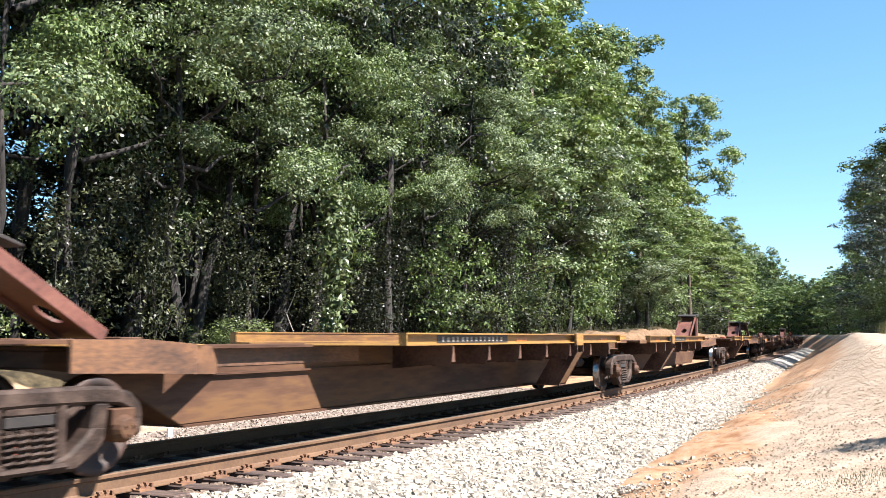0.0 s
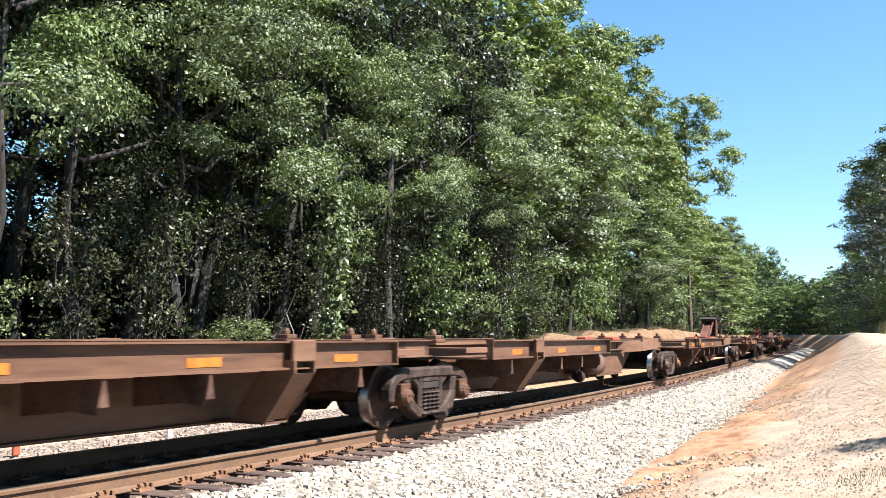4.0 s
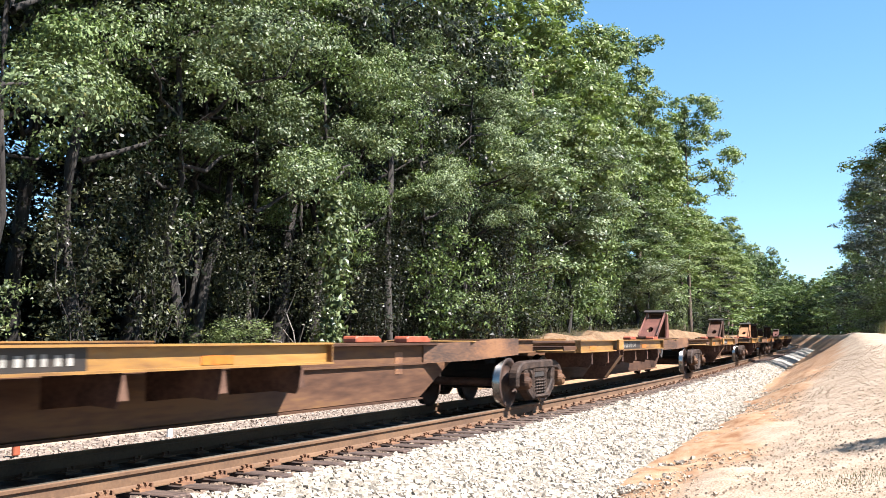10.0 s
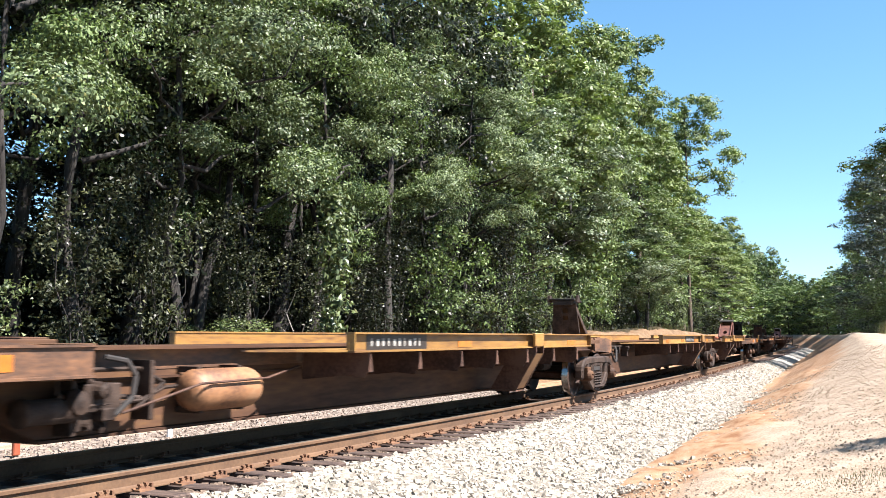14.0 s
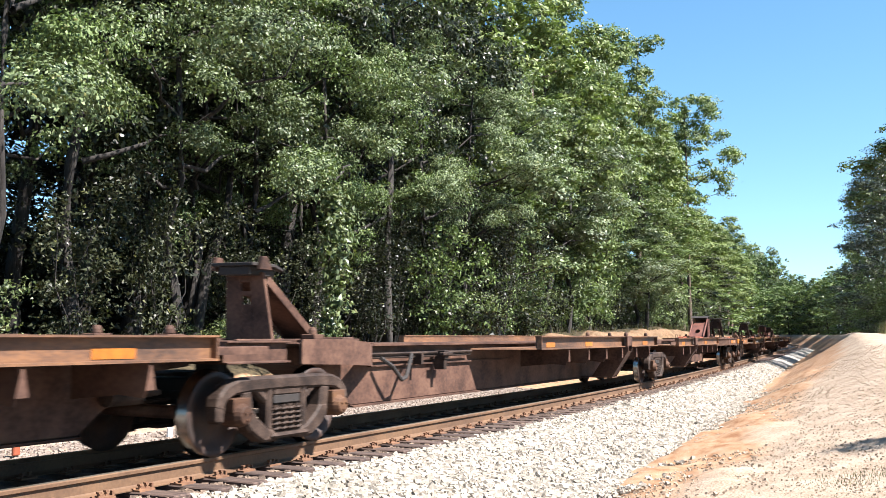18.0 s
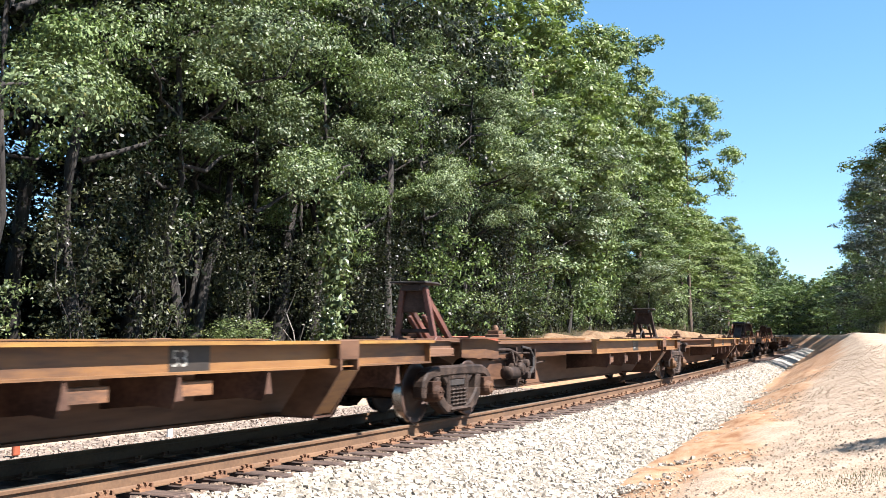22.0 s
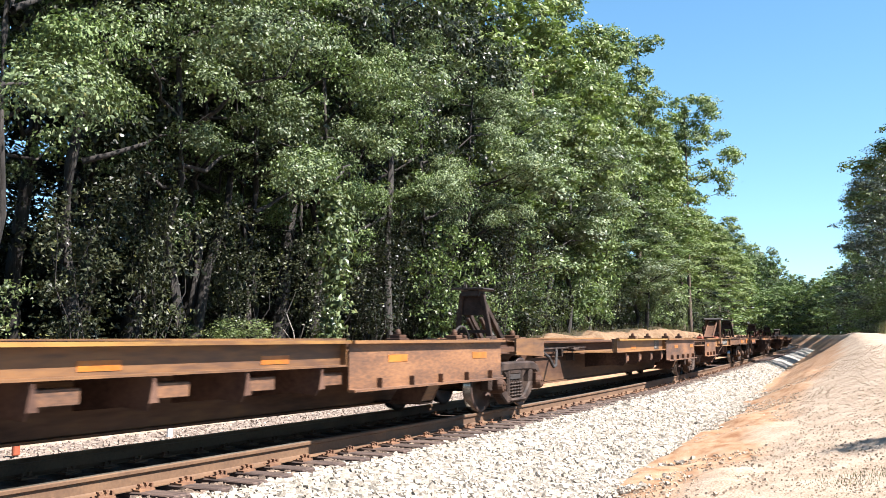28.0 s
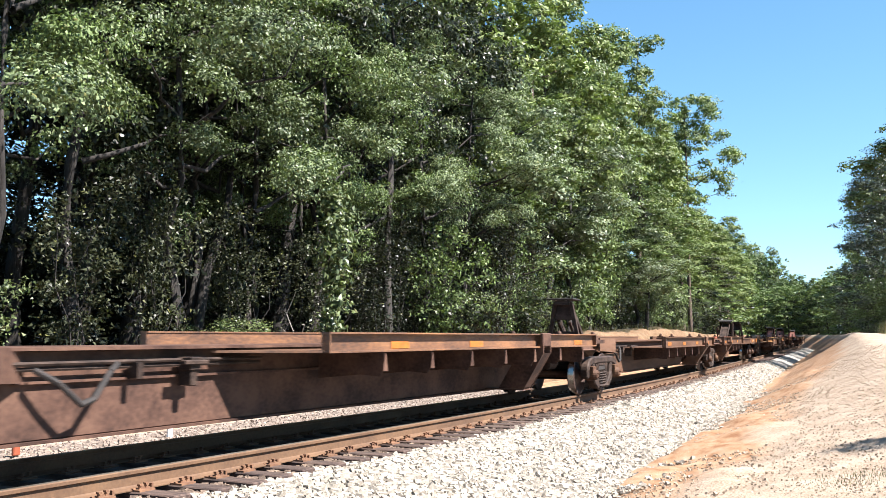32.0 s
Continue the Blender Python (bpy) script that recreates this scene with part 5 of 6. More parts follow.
    end = part("end_box", Shape().bar([(-0.78, 1.165), (0.78, 1.165), (0.78, 1.145), (0.72, 1.145), (0.72, 0.945), (0.78, 0.94), (0.78, 0.92), (-0.78, 0.92), (-0.78, 0.94), (-0.72, 0.945), (-0.72, 1.145), (-0.78, 1.145)], X(-0.45), X(0.62)), beam, unit, "grimy box over the truck at the unit's end", bevel=0.004)
    # raised cheeks over the truck at the hitch end
    for side in (-1, 1):
        cheek = [(L - 3.1, 0.37, 0.80, 1.10), (L - 2.2, 0.84, 0.84, 1.14), (L - 1.5, 0.88, 0.87, 1.185), (L - 0.52, 0.88, 0.90, 1.185)]
        verts = [(X(x), side * (y - t), z) for t in (0.0, 0.035) for x, y, z0, z2 in cheek for z in (z0, z2)]
        quads = [(0, 1, 3, 2), (2, 3, 5, 4), (4, 5, 7, 6)]
        quads = quads + [tuple(i + 8 for i in f[::-1]) for f in quads] + [(0, 8, 9, 1), (6, 7, 15, 14)] + [(2 * i, 2 * i + 2, 2 * i + 10, 2 * i + 8) for i in range(3)] + [(2 * i + 1, 2 * i + 9, 2 * i + 11, 2 * i + 3) for i in range(3)]
        # lipped units: the darker steel puts the recess's shade into the cheek's colour
        part("end_cheek", Shape().add(verts, quads), RUSTOCHRE if paint is YELLOW else GRIMY if lipped else paint, unit)
        if lipped:
            # overhang added to throw shade on the cheek
            part("cheek_flange", Shape().box(X(L - 2.3), X(L - 0.52), side * 0.80, side * 1.02, 1.188, 1.21), BROWN, unit)
    part("end_deck", Shape().box(X(L - 2.3), X(L - 0.5), -0.84, 0.84, 1.124, 1.14), paint, unit, bevel=0.006)
    # brake rods under the plain end
    for y in (-0.24, 0.24):
        part("brake_rod", Shape().rod((X(0.9), y, 0.56), (X(3.3), y, 0.50), 0.02, 6), GRIME, unit)
    part("brake_cylinder", Shape().lathe([(-0.3, 0.05), (-0.28, 0.11), (0.12, 0.11), (0.14, 0.05), (0.4, 0.03)], "x", 12, Matrix.Translation((X(1.7), -0.5, 0.66))), GRIME, unit)
    # container seats
    for x in () if paint is YELLOW else (L - 2.3,) if lipped else (1.2, L - 1.3):
        for side in (-1, 1):
            part("container_seat", kept(("seat", beam.name), lambda: mesh_of("container_seat", Shape().box(-0.16, 0.16, -0.13, 0.13, 0, 0.06).box(-0.11, 0.11, -0.10, 0.10, 0.06, 0.12).lathe([(0.12, 0.055), (0.17, 0.05), (0.21, 0.03)], "z", 10), beam, bevel=0.008)), beam, unit, at=pose(X(x), side * (0.74 if lipped else 0.52), 1.2 if lipped else 1.12))
    # red pads
    for x0, side in ((L - 2.95, 1), (L - 2.95, -1)) if lipped else () if flip else ((L - pads_at + 0.6, 1), (L - pads_at + 1.15, -1)):
        part("pad", kept("pad", lambda: mesh_of("pad", Shape().prism([(-0.37, 0), (0.37, 0), (0.37, 0.05), (0.29, 0.10), (-0.33, 0.10), (-0.37, 0.07)], -0.12, 0.12), ORANGE, bevel=0.015)), ORANGE, unit, "orange-red painted bearing pad", at=pose(X(x0), side * 0.28, top_z + 0.035))
    # trailer hitch
    if hitch:
        hp = hitch_paint or paint
        m = Matrix.Translation((X(L - (1.75 if hitch == "plate" else 0.75) - shift), 0, top_z + 0.05)) @ (Matrix.Rotation(math.pi, 4, "Z") if flip else Matrix.Identity(4))
        base = part("hitch", kept(("hitch_base", beam.name), lambda: mesh_of("hitch", Shape().box(-2.0, 0.75, -0.36, -0.30, 0, 0.05).box(-2.0, 0.75, 0.30, 0.36, 0, 0.05).box(-1.95, -1.65, -0.30, 0.30, 0, 0.07), beam, bevel=0.008)), beam, unit, "raised folding trailer hitch", at=m)
        for nm, (nick, shape) in enumerate(HITCH[hitch]):
            mat = SIGNAL if nick == "marker" else BLACK if nick in ("table", "head") else (GRIME if nick in ("post_web", "cross_plate") else hp)
            part(nick, kept((hitch, nm, mat.name), lambda: mesh_of(nick, shape, mat, bevel=0.006 if nick != "strut_web" else 0)), mat, base)
    # air tank or valve group on the spine
    if tank == "reservoir":
        xt = X(L - tank_at)
        t = part("air_reservoir", Shape().lathe([(-0.47, 0.04), (-0.46, 0.14), (-0.42, 0.21), (-0.34, 0.245), (0.34, 0.245), (0.42, 0.21), (0.46, 0.14), (0.47, 0.04)], "x", 22, Matrix.Translation((xt, -0.70, 0.60))), REDBROWN, unit, "cylindrical red-brown air reservoir", smooth=True)
        for d in (-0.36, 0.30):
            part("reservoir_bracket", Shape().prism([(xt + d, 0.30), (xt + d + 0.08, 0.30), (xt + d + 0.08, 0.62), (xt + d, 0.62)], -0.72, -0.34), beam, t)
        part("control_valve", Shape().box(xt - 0.95, xt - 0.62, -0.62, -0.36, 0.42, 0.66).lathe([(-0.1, 0.04), (-0.09, 0.12), (0.09, 0.12), (0.1, 0.04)], "x", 12, Matrix.Translation((xt - 0.72, -0.62, 0.34))), GRIME, unit, bevel=0.01)
        part("brake_pipe", Shape().pipe([(xt + 0.5, -0.72, 0.46), (xt + 0.75, -0.72, 0.40), (xt + 0.98, -0.66, 0.40)], 0.02, 6), GRIME, unit)
        part("valve_handle", Shape().pipe([(xt + 0.6, -0.42, 0.88), (xt + 0.9, -0.52, 0.86), (xt + 1.25, -0.54, 0.84)], 0.022, 6).box(xt + 1.2, xt + 1.3, -0.56, -0.44, 0.76, 0.90), GRIME, unit)
    if tank in ("valves", "pipes"):
        M = L + (2.1 if "cylinder" in remarks else 1.0)
        x = X(M - 5.2)
        if tank == "valves":
            part("brake_pipe", Shape().pipe([(X(M - 2.9), -0.50, 0.99), (X(M - 4.6), -0.50, 0.98), (X(M - 4.9), -0.55, 0.90), (X(M - 5.3), -0.56, 0.66), (X(M - 5.7), -0.56, 0.62)], 0.028, 6), GRIME, unit, "bent air pipe")
            part("brake_pipe", Shape().pipe([(X(M - 3.2), -0.46, 0.92), (X(M - 5.8), -0.46, 0.90), (X(M - 6.1), -0.5, 0.75), (X(M - 5.6), -0.6, 0.52)], 0.022, 6), GRIME, unit, "bent air pipe")
            part("brake_pipe", Shape().pipe([(x - 1.6 * sgn, -0.45, 0.72), (x - 0.9 * sgn, -0.5, 0.70), (x - 0.5 * sgn, -0.58, 0.60), (x + 0.3 * sgn, -0.62, 0.58), (x + 0.55 * sgn, -0.6, 0.70), (x + 0.5 * sgn, -0.52, 0.96)], 0.02, 6), GRIME, unit, "bent air pipe")
            part("hose_loop", Shape().pipe([(x - 0.1 * sgn, -0.5, 1.02), (x - 0.28 * sgn, -0.6, 0.98), (x - 0.36 * sgn, -0.64, 0.84), (x - 0.3 * sgn, -0.66, 0.64), (x - 0.12 * sgn, -0.64, 0.50), (x + 0.02 * sgn, -0.6, 0.42)], 0.028, 7), BLACK, unit)
            part("pipe_bracket", Shape().box(x - 0.34, x - 0.28, -0.55, -0.34, 0.32, 1.02), GRIME, unit)
            part("pipe_bracket", Shape().box(x + 0.62, x + 0.68, -0.58, -0.34, 0.40, 0.98), GRIME, unit)
            part("brake_valve", Shape().box(x - 0.25, x + 0.2, -0.62, -0.36, 0.52, 0.78).box(x - 0.1, x + 0.06, -0.70, -0.50, 0.44, 0.56), GRIME, unit, "brake valve body", bevel=0.012)
            part("valve_cover", Shape().lathe([(-0.74, 0.03), (-0.72, 0.10), (-0.66, 0.13), (-0.63, 0.13), (-0.62, 0.10), (-0.45, 0.11)], "y", 14, Matrix.Translation((x - 0.38, 0, 0.62))), GRIME, unit)
            part("valve_cover", Shape().lathe([(-0.72, 0.03), (-0.70, 0.07), (-0.62, 0.085), (-0.45, 0.08)], "y", 12, Matrix.Translation((x - 0.08, 0, 0.72))), GRIME, unit)
            part("brake_cylinder", Shape().lathe([(-0.34, 0.04), (-0.33, 0.12), (-0.30, 0.13), (-0.28, 0.115), (0.24, 0.115), (0.27, 0.09), (0.28, 0.04), (0.5, 0.03)], "x", 14, Matrix.Translation((x + 0.62 * sgn, -0.58, 0.56))), GRIME, unit, smooth=True)
            part("valve_flange", Shape().rod((x - 0.2, -0.64, 0.40), (x - 0.2, -0.5, 0.40), 0.03, 6).rod((x - 0.05, -0.64, 0.36), (x - 0.05, -0.5, 0.40), 0.035, 6).box(x - 0.3, x + 0.1, -0.56, -0.5, 0.36, 0.52), GRIME, unit)
        else:
            x = X(L - 5.1)
            for z, y in ((0.97, -0.46), (0.92, -0.43)):
                part("brake_pipe", Shape().pipe([(X(L - 2.8), y, z), (X(L - 6.4), y, z)], 0.022, 6), GRIME, unit, "straight air pipe")
            part("angle_cock", Shape().box(x - 0.08, x + 0.08, -0.60, -0.42, 0.86, 1.0).box(x - 0.2, x + 0.16, -0.64, -0.56, 0.92, 0.97).box(x - 0.05, x + 0.05, -0.58, -0.40, 0.70, 0.88), GRIME, unit, bevel=0.01)
            part("pipe_clamp", Shape().box(x + 0.75 * sgn - 0.04, x + 0.75 * sgn + 0.04, -0.54, -0.40, 0.80, 0.96), GRIME, unit)
            part("hose_loop", Shape().pipe([(x + 1.0 * sgn, -0.48, 0.95), (x + 1.15 * sgn, -0.54, 0.88), (x + 1.4 * sgn, -0.6, 0.64), (x + 1.55 * sgn, -0.6, 0.60), (x + 1.8 * sgn, -0.58, 0.80), (x + 2.0 * sgn, -0.5, 0.92)], 0.03, 7), BLACK, unit)
    if "cylinder" in remarks:
        xt = X(L - 4.75)
        part("air_reservoir", Shape().lathe([(-0.56, 0.04), (-0.55, 0.12), (-0.50, 0.19), (-0.42, 0.22), (0.42, 0.22), (0.50, 0.19), (0.55, 0.12), (0.56, 0.04)], "x", 22, Matrix.Translation((xt, -0.62, 0.66))), TAN, unit, "cylindrical rust-orange air reservoir", smooth=True)
        for d in (-0.38, 0.30):
            part("reservoir_strap", Shape().box(xt + d, xt + d + 0.06, -0.66, -0.34, 0.42, 0.48).box(xt + d, xt + d + 0.06, -0.62, -0.34, 0.84, 0.90), GRIME, unit)
        part("pull_rod", Shape().pipe([(xt - 1.5, -0.68, 0.50), (xt - 0.6, -0.86, 0.74), (xt + 0.5, -0.87, 0.76), (xt + 1.5, -0.60, 0.86)], 0.014, 6), RUST, unit)
    # stencilled plates on the spine's side
    if not flip:
        part("stencil_plate", Shape().box(X(L - 3.95), X(L - 3.72), -0.346, -0.342, 0.66, 0.9 if foot < 3 else 0.98), RUSTOCHRE if seed % 2 else TAN, spine, "pale stencilled plate")
        if tank == "reservoir":
            grid = part("data_panel", Shape().box(X(L - 5.5), X(L - 4.75), -0.346, -0.342, 0.44, 0.66), GRIME, spine, "grimy lettered data panel")
            for x, w in ((-5.46, 0.30), (-5.13, 0.14), (-4.96, 0.18)):
                part("panel_field", Shape().box(L + x, L + x + w, -0.350, -0.347, 0.46, 0.64), BROWN, grid)
    # end platform where two cars couple
    for end in coupled:
        e, q = (0.0, -1) if end == "F" else (L, 1)
        a0, a1 = e - q * 2.25, e + q * 1.68
        pf = part("end_platform", Shape().box(a0, a1, -1.28, 1.28, 1.035, 1.075), beam, unit, "wide grated end platform", bevel=0.006)
        part("draft_sill", Shape().box(e + q * 0.2, e + q * 1.5, -0.2, 0.2, 0.72, 1.03), beam, pf, bevel=0.01)
        part("end_beam", Shape().box(e + q * 1.56, e + q * 1.70, -1.33, 1.33, 0.90, 1.12), beam, pf, bevel=0.01)
        for side in (-1, 1):
            part("side_beam", Shape().bar([(side * y, z) for y, z in ((1.25, 1.15), (1.345, 1.15), (1.345, 1.13), (1.318, 1.125), (1.318, 0.905), (1.345, 0.90), (1.345, 0.88), (1.25, 0.88))], a0, e + q * 1.55), paint if paint in (BROWN, RUST) else RUSTOCHRE, pf)
            flare = [(a0, side * 1.315, 1.15), (a0, side * 1.315, 0.885), (a0 - q * 0.85, side * 0.40, 0.80), (a0 - q * 0.85, side * 0.40, 1.12)]
            part("flared_web", Shape().add([(x + q * d, y, z) for d in (0.0, 0.035) for x, y, z in flare], [(0, 1, 2, 3), (7, 6, 5, 4)] + [(i, i + 4, (i + 1) % 4 + 4, (i + 1) % 4) for i in range(4)]), paint if paint in (BROWN, RUST) else RUSTOCHRE, pf)
            part("flare_top", Shape().add([(x, y, z) for z in (1.121, 1.15) for x, y in ((a0, side * 1.345), (a0 - q * 0.9, side * 0.42), (a0, side * 0.42))], [(0, 1, 2), (5, 4, 3), (0, 3, 4, 1), (1, 4, 5, 2), (2, 5, 3, 0)]), beam, pf)
            for x0, x1, m_ in ((-1.45, -0.62, SIGNAL), (-0.56, -0.3, WHITE), (-0.26, 0.12, SIGNAL)):
                part("side_plate", Shape().box(e + q * x0, e + q * x1, side * 1.319, side * 1.324, 0.95, 1.08), m_, pf, "amber reflector" if m_ is SIGNAL else "small pale plate")
            part("step_bracket", Shape().prism([(e + q * 0.9, 0.95), (e + q * 1.25, 0.95), (e + q * 1.25, 0.80)], side * 1.29, side * 1.31), GRIME, pf)
        for k in range(7):
            x = a0 + (a1 - a0) * (k + 0.5) / 7
            part("tread_bar", Shape().box(x - 0.02, x + 0.02, -1.25, 1.25, 1.076, 1.095), GRIME, pf)
        part("air_hose", Shape().pipe([(e + q * 1.5, -0.35, 0.80), (e + q * 1.7, -0.36, 0.62), (e + q * 1.95, -0.34, 0.48), (e + q * 2.15, -0.33, 0.46)], 0.025, 6), BLACK, unit, "black rubber air hose")
        part("coupler", Shape().box(e + q * 1.2, e + q * 1.95, -0.09, 0.09, 0.74, 0.90).box(e + q * 1.88, e + q * 2.12, -0.15, 0.12, 0.68, 0.96), GRIME, unit, "cast knuckle coupler", bevel=0.015)
        for side in (-1, 1):
            part("end_reflector", Shape().box(e + q * 0.7, e + q * 1.45, side * 1.346, side * 1.354, 0.94, 1.12), SIGNAL, pf, "bright yellow end panel", bevel=0.004)
            xa, xb, y = e + q * 1.30, e + q * 1.70, side * 1.38
            rail = Shape().box(xa, xa + q * 0.06, y - 0.02, y + 0.02, 0.36, 1.05).box(xb - q * 0.06, xb, y - 0.02, y + 0.02, 0.36, 1.05)
            ladder = part("ladder", rail, GRIME, unit)
            for z in (0.38, 0.60, 0.82):
                part("rung", Shape().rod((xa, y, z), (xb, y, z), 0.013, 6), GRIME, ladder)
            part("grab_iron", Shape().pipe([(xa, y, 1.06), (xa, y, 1.30), (xb, y, 1.30), (xb, y, 1.06)], 0.013, 6), paint, unit)
        if end == "R" or "wheel" in remarks:
            x = e + q * 0.95
            st = part("brake_stand", Shape().box(x - 0.05, x + 0.05, 0.15, 0.21, 1.06, 1.78).box(x - 0.05, x + 0.05, 0.59, 0.65, 1.06, 1.70).box(x - 0.09, x + 0.09, 0.26, 0.54, 1.30, 1.62), RUST if q > 0 else GRIME, unit, bevel=0.008)
            ring = Shape()
            c = Vector((x - 0.16, 0.40, 1.56))
            pts = [(c.x, c.y + 0.27 * math.cos(t * math.pi / 10), c.z + 0.27 * math.sin(t * math.pi / 10)) for t in range(21)]
            ring.pipe(pts, 0.018, 6)
            for t in range(6):
                ring.rod(c, (c.x, c.y + 0.27 * math.cos(t * math.pi / 3), c.z + 0.27 * math.sin(t * math.pi / 3)), 0.02, 5)
            ring.rod(c - Vector((0.03, 0, 0)), c + Vector((0.14, 0, 0)), 0.06, 10)
            part("brake_wheel", ring, ORANGE if "redwheel" in remarks else GRIME, st, "spoked hand brake wheel")
    if "hoop" in remarks:
        ring = [(X(L + 0.1 - 0.34 * math.cos(t * math.pi / 12)), -0.1, 1.13 + 0.26 * math.sin(t * math.pi / 12)) for t in range(13)]
        part("cable_loop", Shape().pipe(ring, 0.02, 6), BLACK, unit, "black air hose looped over the joint")
    if panel:
        px_, w, dark = panel[:3]
        for side in (-1,):
            holder = part("lettering_panel", Shape().box(X(px_) - w / 2, X(px_) + w / 2, -0.002, 0.002, -0.44 * depth, 0.40 * depth), DARKPANEL if dark else paint, unit, at=pose(0, side * 1.332, z1 - 0.5 * depth))
            if len(panel) > 3 and panel[3]:
                part("lettering", kept(("text", panel[3]), lambda: lettering(panel[3], panel[4])), WHITE, holder, "white stencilled lettering", at=pose(X(px_) - w * 0.45, -0.004, -panel[4] / 2))
            else:
                n = 4 + int(w * 4)
                step_ = w * 0.88 / n
                for q in range(n):
                    part("letter_bar", kept(("bar", round(step_, 2), q % 3, depth), lambda: mesh_of("letter_bar", Shape().box(0, step_ * (0.34, 0.5, 0.42)[q % 3], -0.004, 0.0, 0.06 * depth, (0.46 - 0.04 * (q % 2)) * depth), WHITE)), WHITE, holder, at=pose(X(px_) - w * 0.44 + q * step_, -0.003, -0.27 * depth))
    return unit


def body_of(colour):
    return {"Y": YELLOW, "O": OCHRE, "B": BROWN, "R": RUST}[colour]


WORDS = {"Y": "empty spine car unit in weathered yellow paint on cast trucks", "O": "empty spine car unit in streaked ochre paint on cast trucks",
         "B": "empty spine car unit in grimy brown paint on cast trucks", "R": "empty spine car unit of rust-brown steel on cast trucks"}

# run of each truck's centre at the start, in metres along the line
RUNS = [-11.5, 5.25, 22.4, 40.5, 57.7, 62.1, 78.0, 94.0, 112.2, 128.9, 144.7, 149.0, 164.8, 181.4, 198.1, 214.6, 230.3, 234.4, 251.1, 267.9, 285.0, 288.9,
        305.6, 323.3, 340.0, 344.2, 359.6, 375.9, 392.1, 408.2, 423.6, 428.6, 443.2, 459.9, 477.2, 493.8, 509.3, 514.3, 530.7, 548.5, 564.7, 581.4, 585.9, 602.4, 619, 635.6, 652.2, 668.8, 673.3, 690, 706.6]
# per unit: first truck, paint, hitch end, hitch kind, hitch paint, rise, fittings, coupled ends, panel, extra remarks
UNITS = [
    (0, "Y", "R", None, "", 0.02, None, "", None, ()),
    (1, "Y", "F", "plate", "RED", 0.10, None, "", (9.2, 2.6, 1), ()),
    (2, "Y", "R", "plate", "RED", 0.08, None, "", (5.8, 3.0, 1), ()),
    (3, "Y", "R", "plate", "RED", 0.08, None, "R", (8.2, 2.1, 1), ()),
    (5, "B", "F", "aframe", "RUST", 0.0, "valves", "F", (8.6, 1.9, 1), ("wheel",)),
    (6, "B", "R", None, "", 0.0, "reservoir", "", None, ()),
    (7, "B", "R", "frame", "RED", 0.0, "reservoir", "", None, ()),
    (8, "B", "R", None, "", 0.0, None, "", None, ()),
    (9, "B", "R", None, "", 0.0, "reservoir", "R", (7.2, 0.7, 1), ("redwheel",)),
    (11, "Y", "F", None, "", -0.02, "valves", "F", (8.0, 2.4, 1), ("wheel",)),
    (12, "Y", "R", None, "", -0.02, None, "", (5.2, 1.3, 1), ()),
    (13, "Y", "R", "plate", "RED", -0.02, "pipes", "", (5.8, 2.3, 1, "ALL PURPOSE SPINE CAR", 0.11), ()),
    (14, "Y", "R", "plate", "RUST", -0.02, None, "", (6.3, 1.2, 1), ()),
    (15, "Y", "R", "plate", "TAN", -0.02, "pipes", "R", (7.0, 2.0, 1), ()),
    (17, "Y", "F", "upright", "GRIME", 0.10, "valves", "F", (9.3, 1.6, 1), ("cylinder",)),
    (18, "Y", "F", "upright", "GRIME", 0.10, "pipes", "", (6.4, 1.6, 1), ()),
    (19, "Y", "R", "plate", "RED", 0.10, "valves", "R", None, ()),
    (21, "R", "F", "upright", "GRIME", 0.06, "valves", "F", None, ()),
    (22, "R", "F", "upright", "RUST", 0.06, "pipes", "", None, ()),
    (23, "R", "R", "plate", "RED", 0.02, None, "R", None, ()),
    (25, "B", "F", "aframe", "GRIME", 0.0, "valves", "F", (7.2, 2.0, 1), ()),
    (26, "B", "F", "aframe", "GRIME", 0.0, "pipes", "", (6.0, 0.55, 1, "53", 0.16), ()),
    (27, "B", "F", "aframe", "RED", 0.0, "valves", "", (6.2, 0.55, 1, "53", 0.16), ()),
    (28, "B", "F", "aframe", "GRIME", 0.0, "pipes", "", (6.5, 0.55, 1, "53", 0.16), ("hoop",)),
    (29, "B", "R", "frame", "RUST", 0.0, "reservoir", "R", (8.0, 2.2, 1), ("redwheel",)),
    (31, "O", "F", "aframe", "RUST", 0.0, "valves", "F", (8.2, 2.0, 1), ("wheel",)),
    (32, "O", "F", "aframe", "GRIME", 0.0, "valves", "", None, ()),
    (33, "O", "F", "aframe", "RED", 0.0, "pipes", "", None, ()),
    (34, "O", "F", "aframe", "GRIME", 0.0, "pipes", "", (6.5, 0.55, 1, "53", 0.16), ("hoop",)),
    (35, "O", "R", "frame", "BROWN", 0.0, "valves", "R", (7.1, 2.2, 1), ()),
    (37, "R", "F", "aframe", "GRIME", 0.1, "valves", "F", None, ("wheel",)),
    (38, "R", "F", "aframe", "GRIME", 0.1, "pipes", "", None, ()),
    (39, "B", "F", "aframe", "GRIME", 0.05, "pipes", "", None, ()),
    (40, "B", "R", "frame", "GRIME", 0.05, None, "R", None, ()),
    (42, "O", "F", "aframe", "RED", 0.02, "valves", "F", None, ()),
    (43, "O", "R", "frame", "RED", 0.02, None, "", None, ()),
    (44, "B", "R", "plate", "RED", 0.02, None, "", None, ()),
    (45, "B", "F", "aframe", "RED", 0.02, None, "", None, ()),
    (46, "Y", "R", "plate", "RED", 0.02, None, "R", None, ()),
    (48, "B", "F", "aframe", "RUST", 0.02, None, "F", None, ()),
]
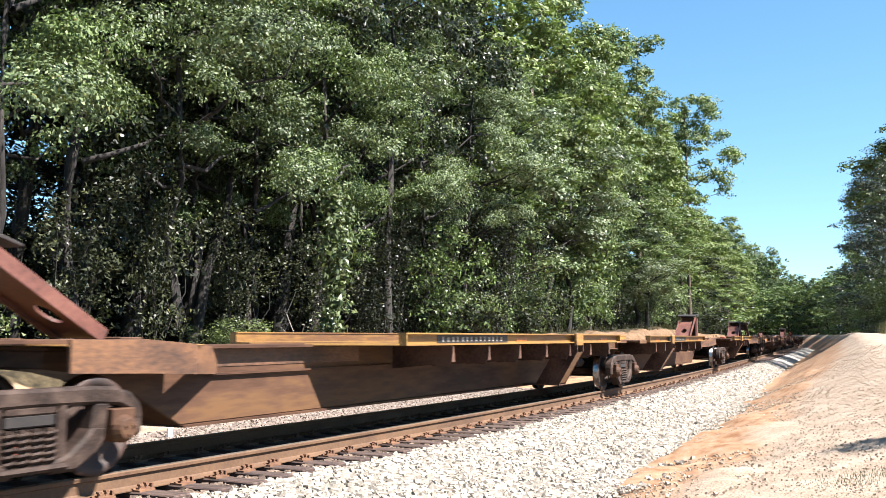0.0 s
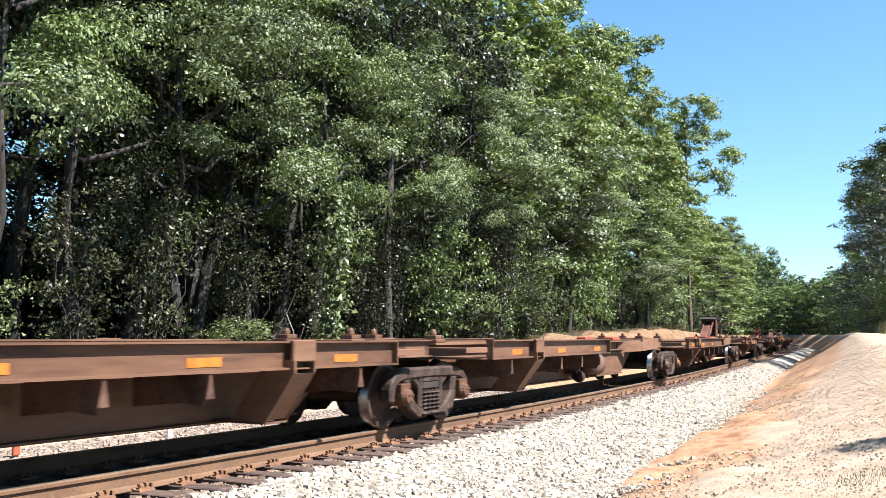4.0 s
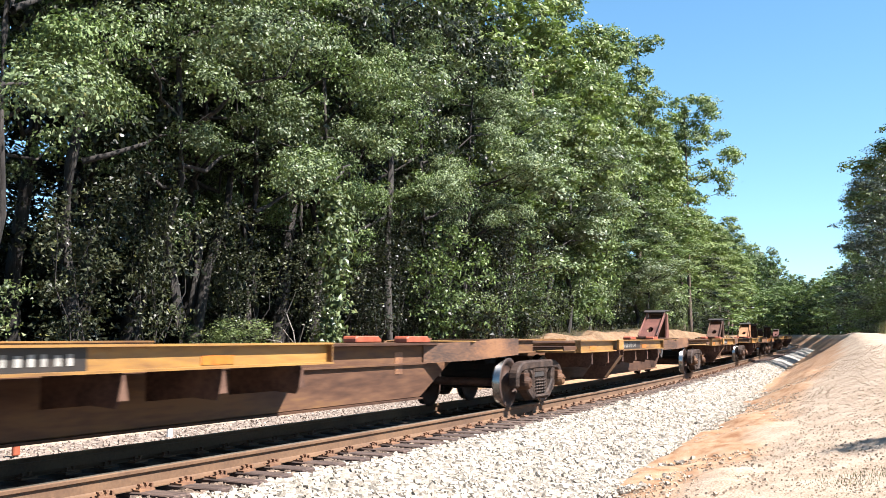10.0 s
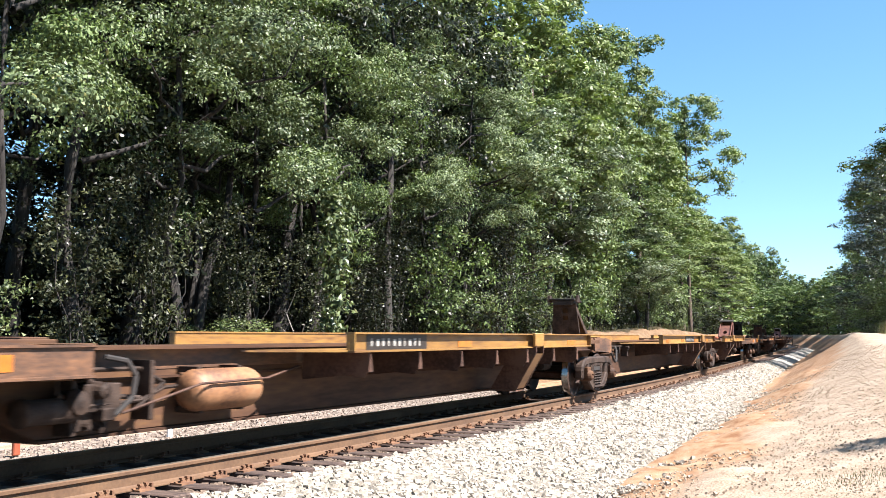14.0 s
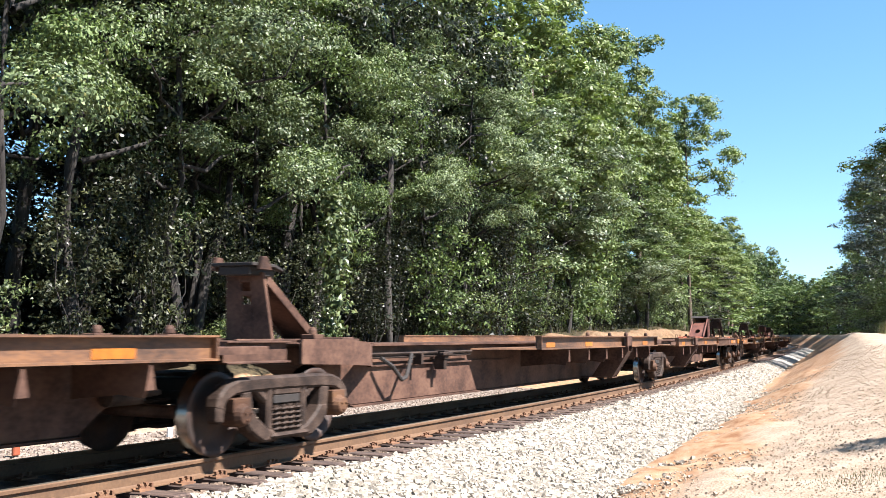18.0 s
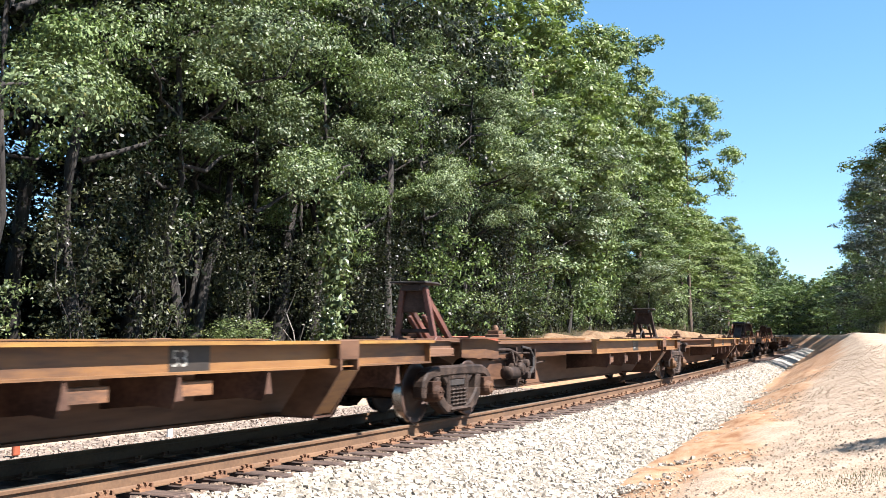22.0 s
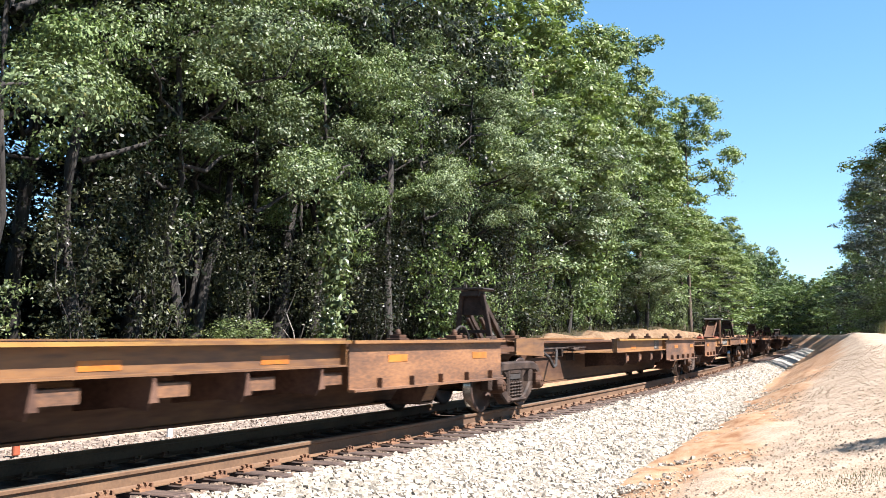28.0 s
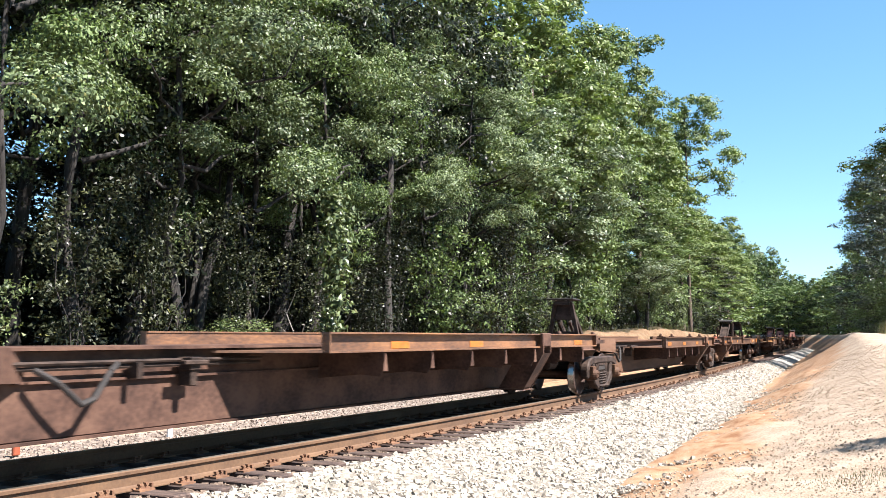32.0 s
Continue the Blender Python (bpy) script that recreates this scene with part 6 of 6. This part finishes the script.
# length without side wings at the hitch end, where it differs
GAPS = {35: 6.7, 5: 6.2, 6: 7.7, 7: 7.8, 8: 7.8, 17: 6.2, 21: 6.5, 22: 7.3, 23: 6.2, 26: 6.5, 27: 6.3, 28: 6.3, 37: 5.1, 38: 6.4}
# set of the hitch from its usual place, in metres
SHIFTS = {1: -1.7, 3: -1.5, 7: 0.3, 13: -0.55, 14: -0.4, 15: -0.8, 18: 0.6, 19: -0.8, 23: -1.1}
trucks = [make_truck(r) for r in RUNS]
units = []
for k, (i, colour, end, kind, hp, rise, fit, coupled, panel, remarks) in enumerate(UNITS):
    mat = {"RED": RED, "RUST": RUST, "GRIME": GRIME, "TAN": TAN, "BROWN": BROWN}.get(hp)
    units.append((make_unit(RUNS[i + 1] - RUNS[i], body_of(colour), end, kind, mat, rise, fit, coupled, panel, (WORDS[colour], *remarks), RUSTOCHRE if i in (21, 22, 23, 37, 38) else OCHRE if colour == "B" and 25 <= i <= 30 else None, k, GAPS.get(i, 7.2 if end == "R" else 5.6), 3.5 if colour in "BO" else 4.5, GRIMY if colour in "YO" else None, SHIFTS.get(i, 0.0), 3.45 if i in (9, 29, 35) else 4.45, 5.95 if i in (9, 29) else 6.7, 0.17 if i in (1, 2, 3) else 0.24 if colour == "Y" else 0.24 if i in (21, 22, 23, 37, 38) else 0.30, 2.65 if 6 <= i <= 9 else 2.95 if i in (23, 29) else 3.15), i))


def motions():
    def stops(run, back, ahead):
        """Times at which a thing that starts at run is keyed: closely while it is near."""
        ts = [0.0]
        for s in np.arange(min(ahead, run), back, -5.0):
            t = (run - s) / SPEED
            if 0.2 < t < 31.8:
                ts.append(round(t * FPS) / FPS)
        return sorted(set(ts + [32.0]))

    for top, run in zip(trucks, RUNS):
        rows = []
        for t in stops(run, -45, 80):
            s = run - SPEED * t
            p = rail_point(s) if s > S_MIN else rail_point(S_MIN) + Vector((math.cos(heading(S_MIN)), math.sin(heading(S_MIN)), 0)) * (s - S_MIN)
            rows.append((t, Matrix.Translation(p) @ Matrix.Rotation(heading(max(s, S_MIN)), 4, "Z")))
        walk(top, rows)
    for top, i in units:
        rows = []
        for t in stops(RUNS[i], -60, 80):
            ends = []
            for run in (RUNS[i], RUNS[i + 1]):
                s = run - SPEED * t
                ends.append(rail_point(s) if s > S_MIN else rail_point(S_MIN) + Vector((math.cos(heading(S_MIN)), math.sin(heading(S_MIN)), 0)) * (s - S_MIN))
            d = ends[1] - ends[0]
            rows.append((t, Matrix.Translation(ends[0]) @ Matrix.Rotation(math.atan2(d.y, d.x), 4, "Z")))
        walk(top, rows)
    for axle, x, run in spinning:
        first, last = max(0.0, (run - 34) / SPEED), min(32.0, (run - 1.0) / SPEED)
        base = Matrix.Translation((x, 0, WHEEL_R))
        rows = [(0.0, base)]
        if last > first:
            f0 = max(1, int(first * FPS))
            for k, f in enumerate(range(f0, int(last * FPS))):
                rows.append((f / FPS, base @ Matrix.Rotation(-SPEED / WHEEL_R / FPS * k, 4, "Y")))
        walk(axle, rows + [(32.0, rows[-1][1])])


motions()
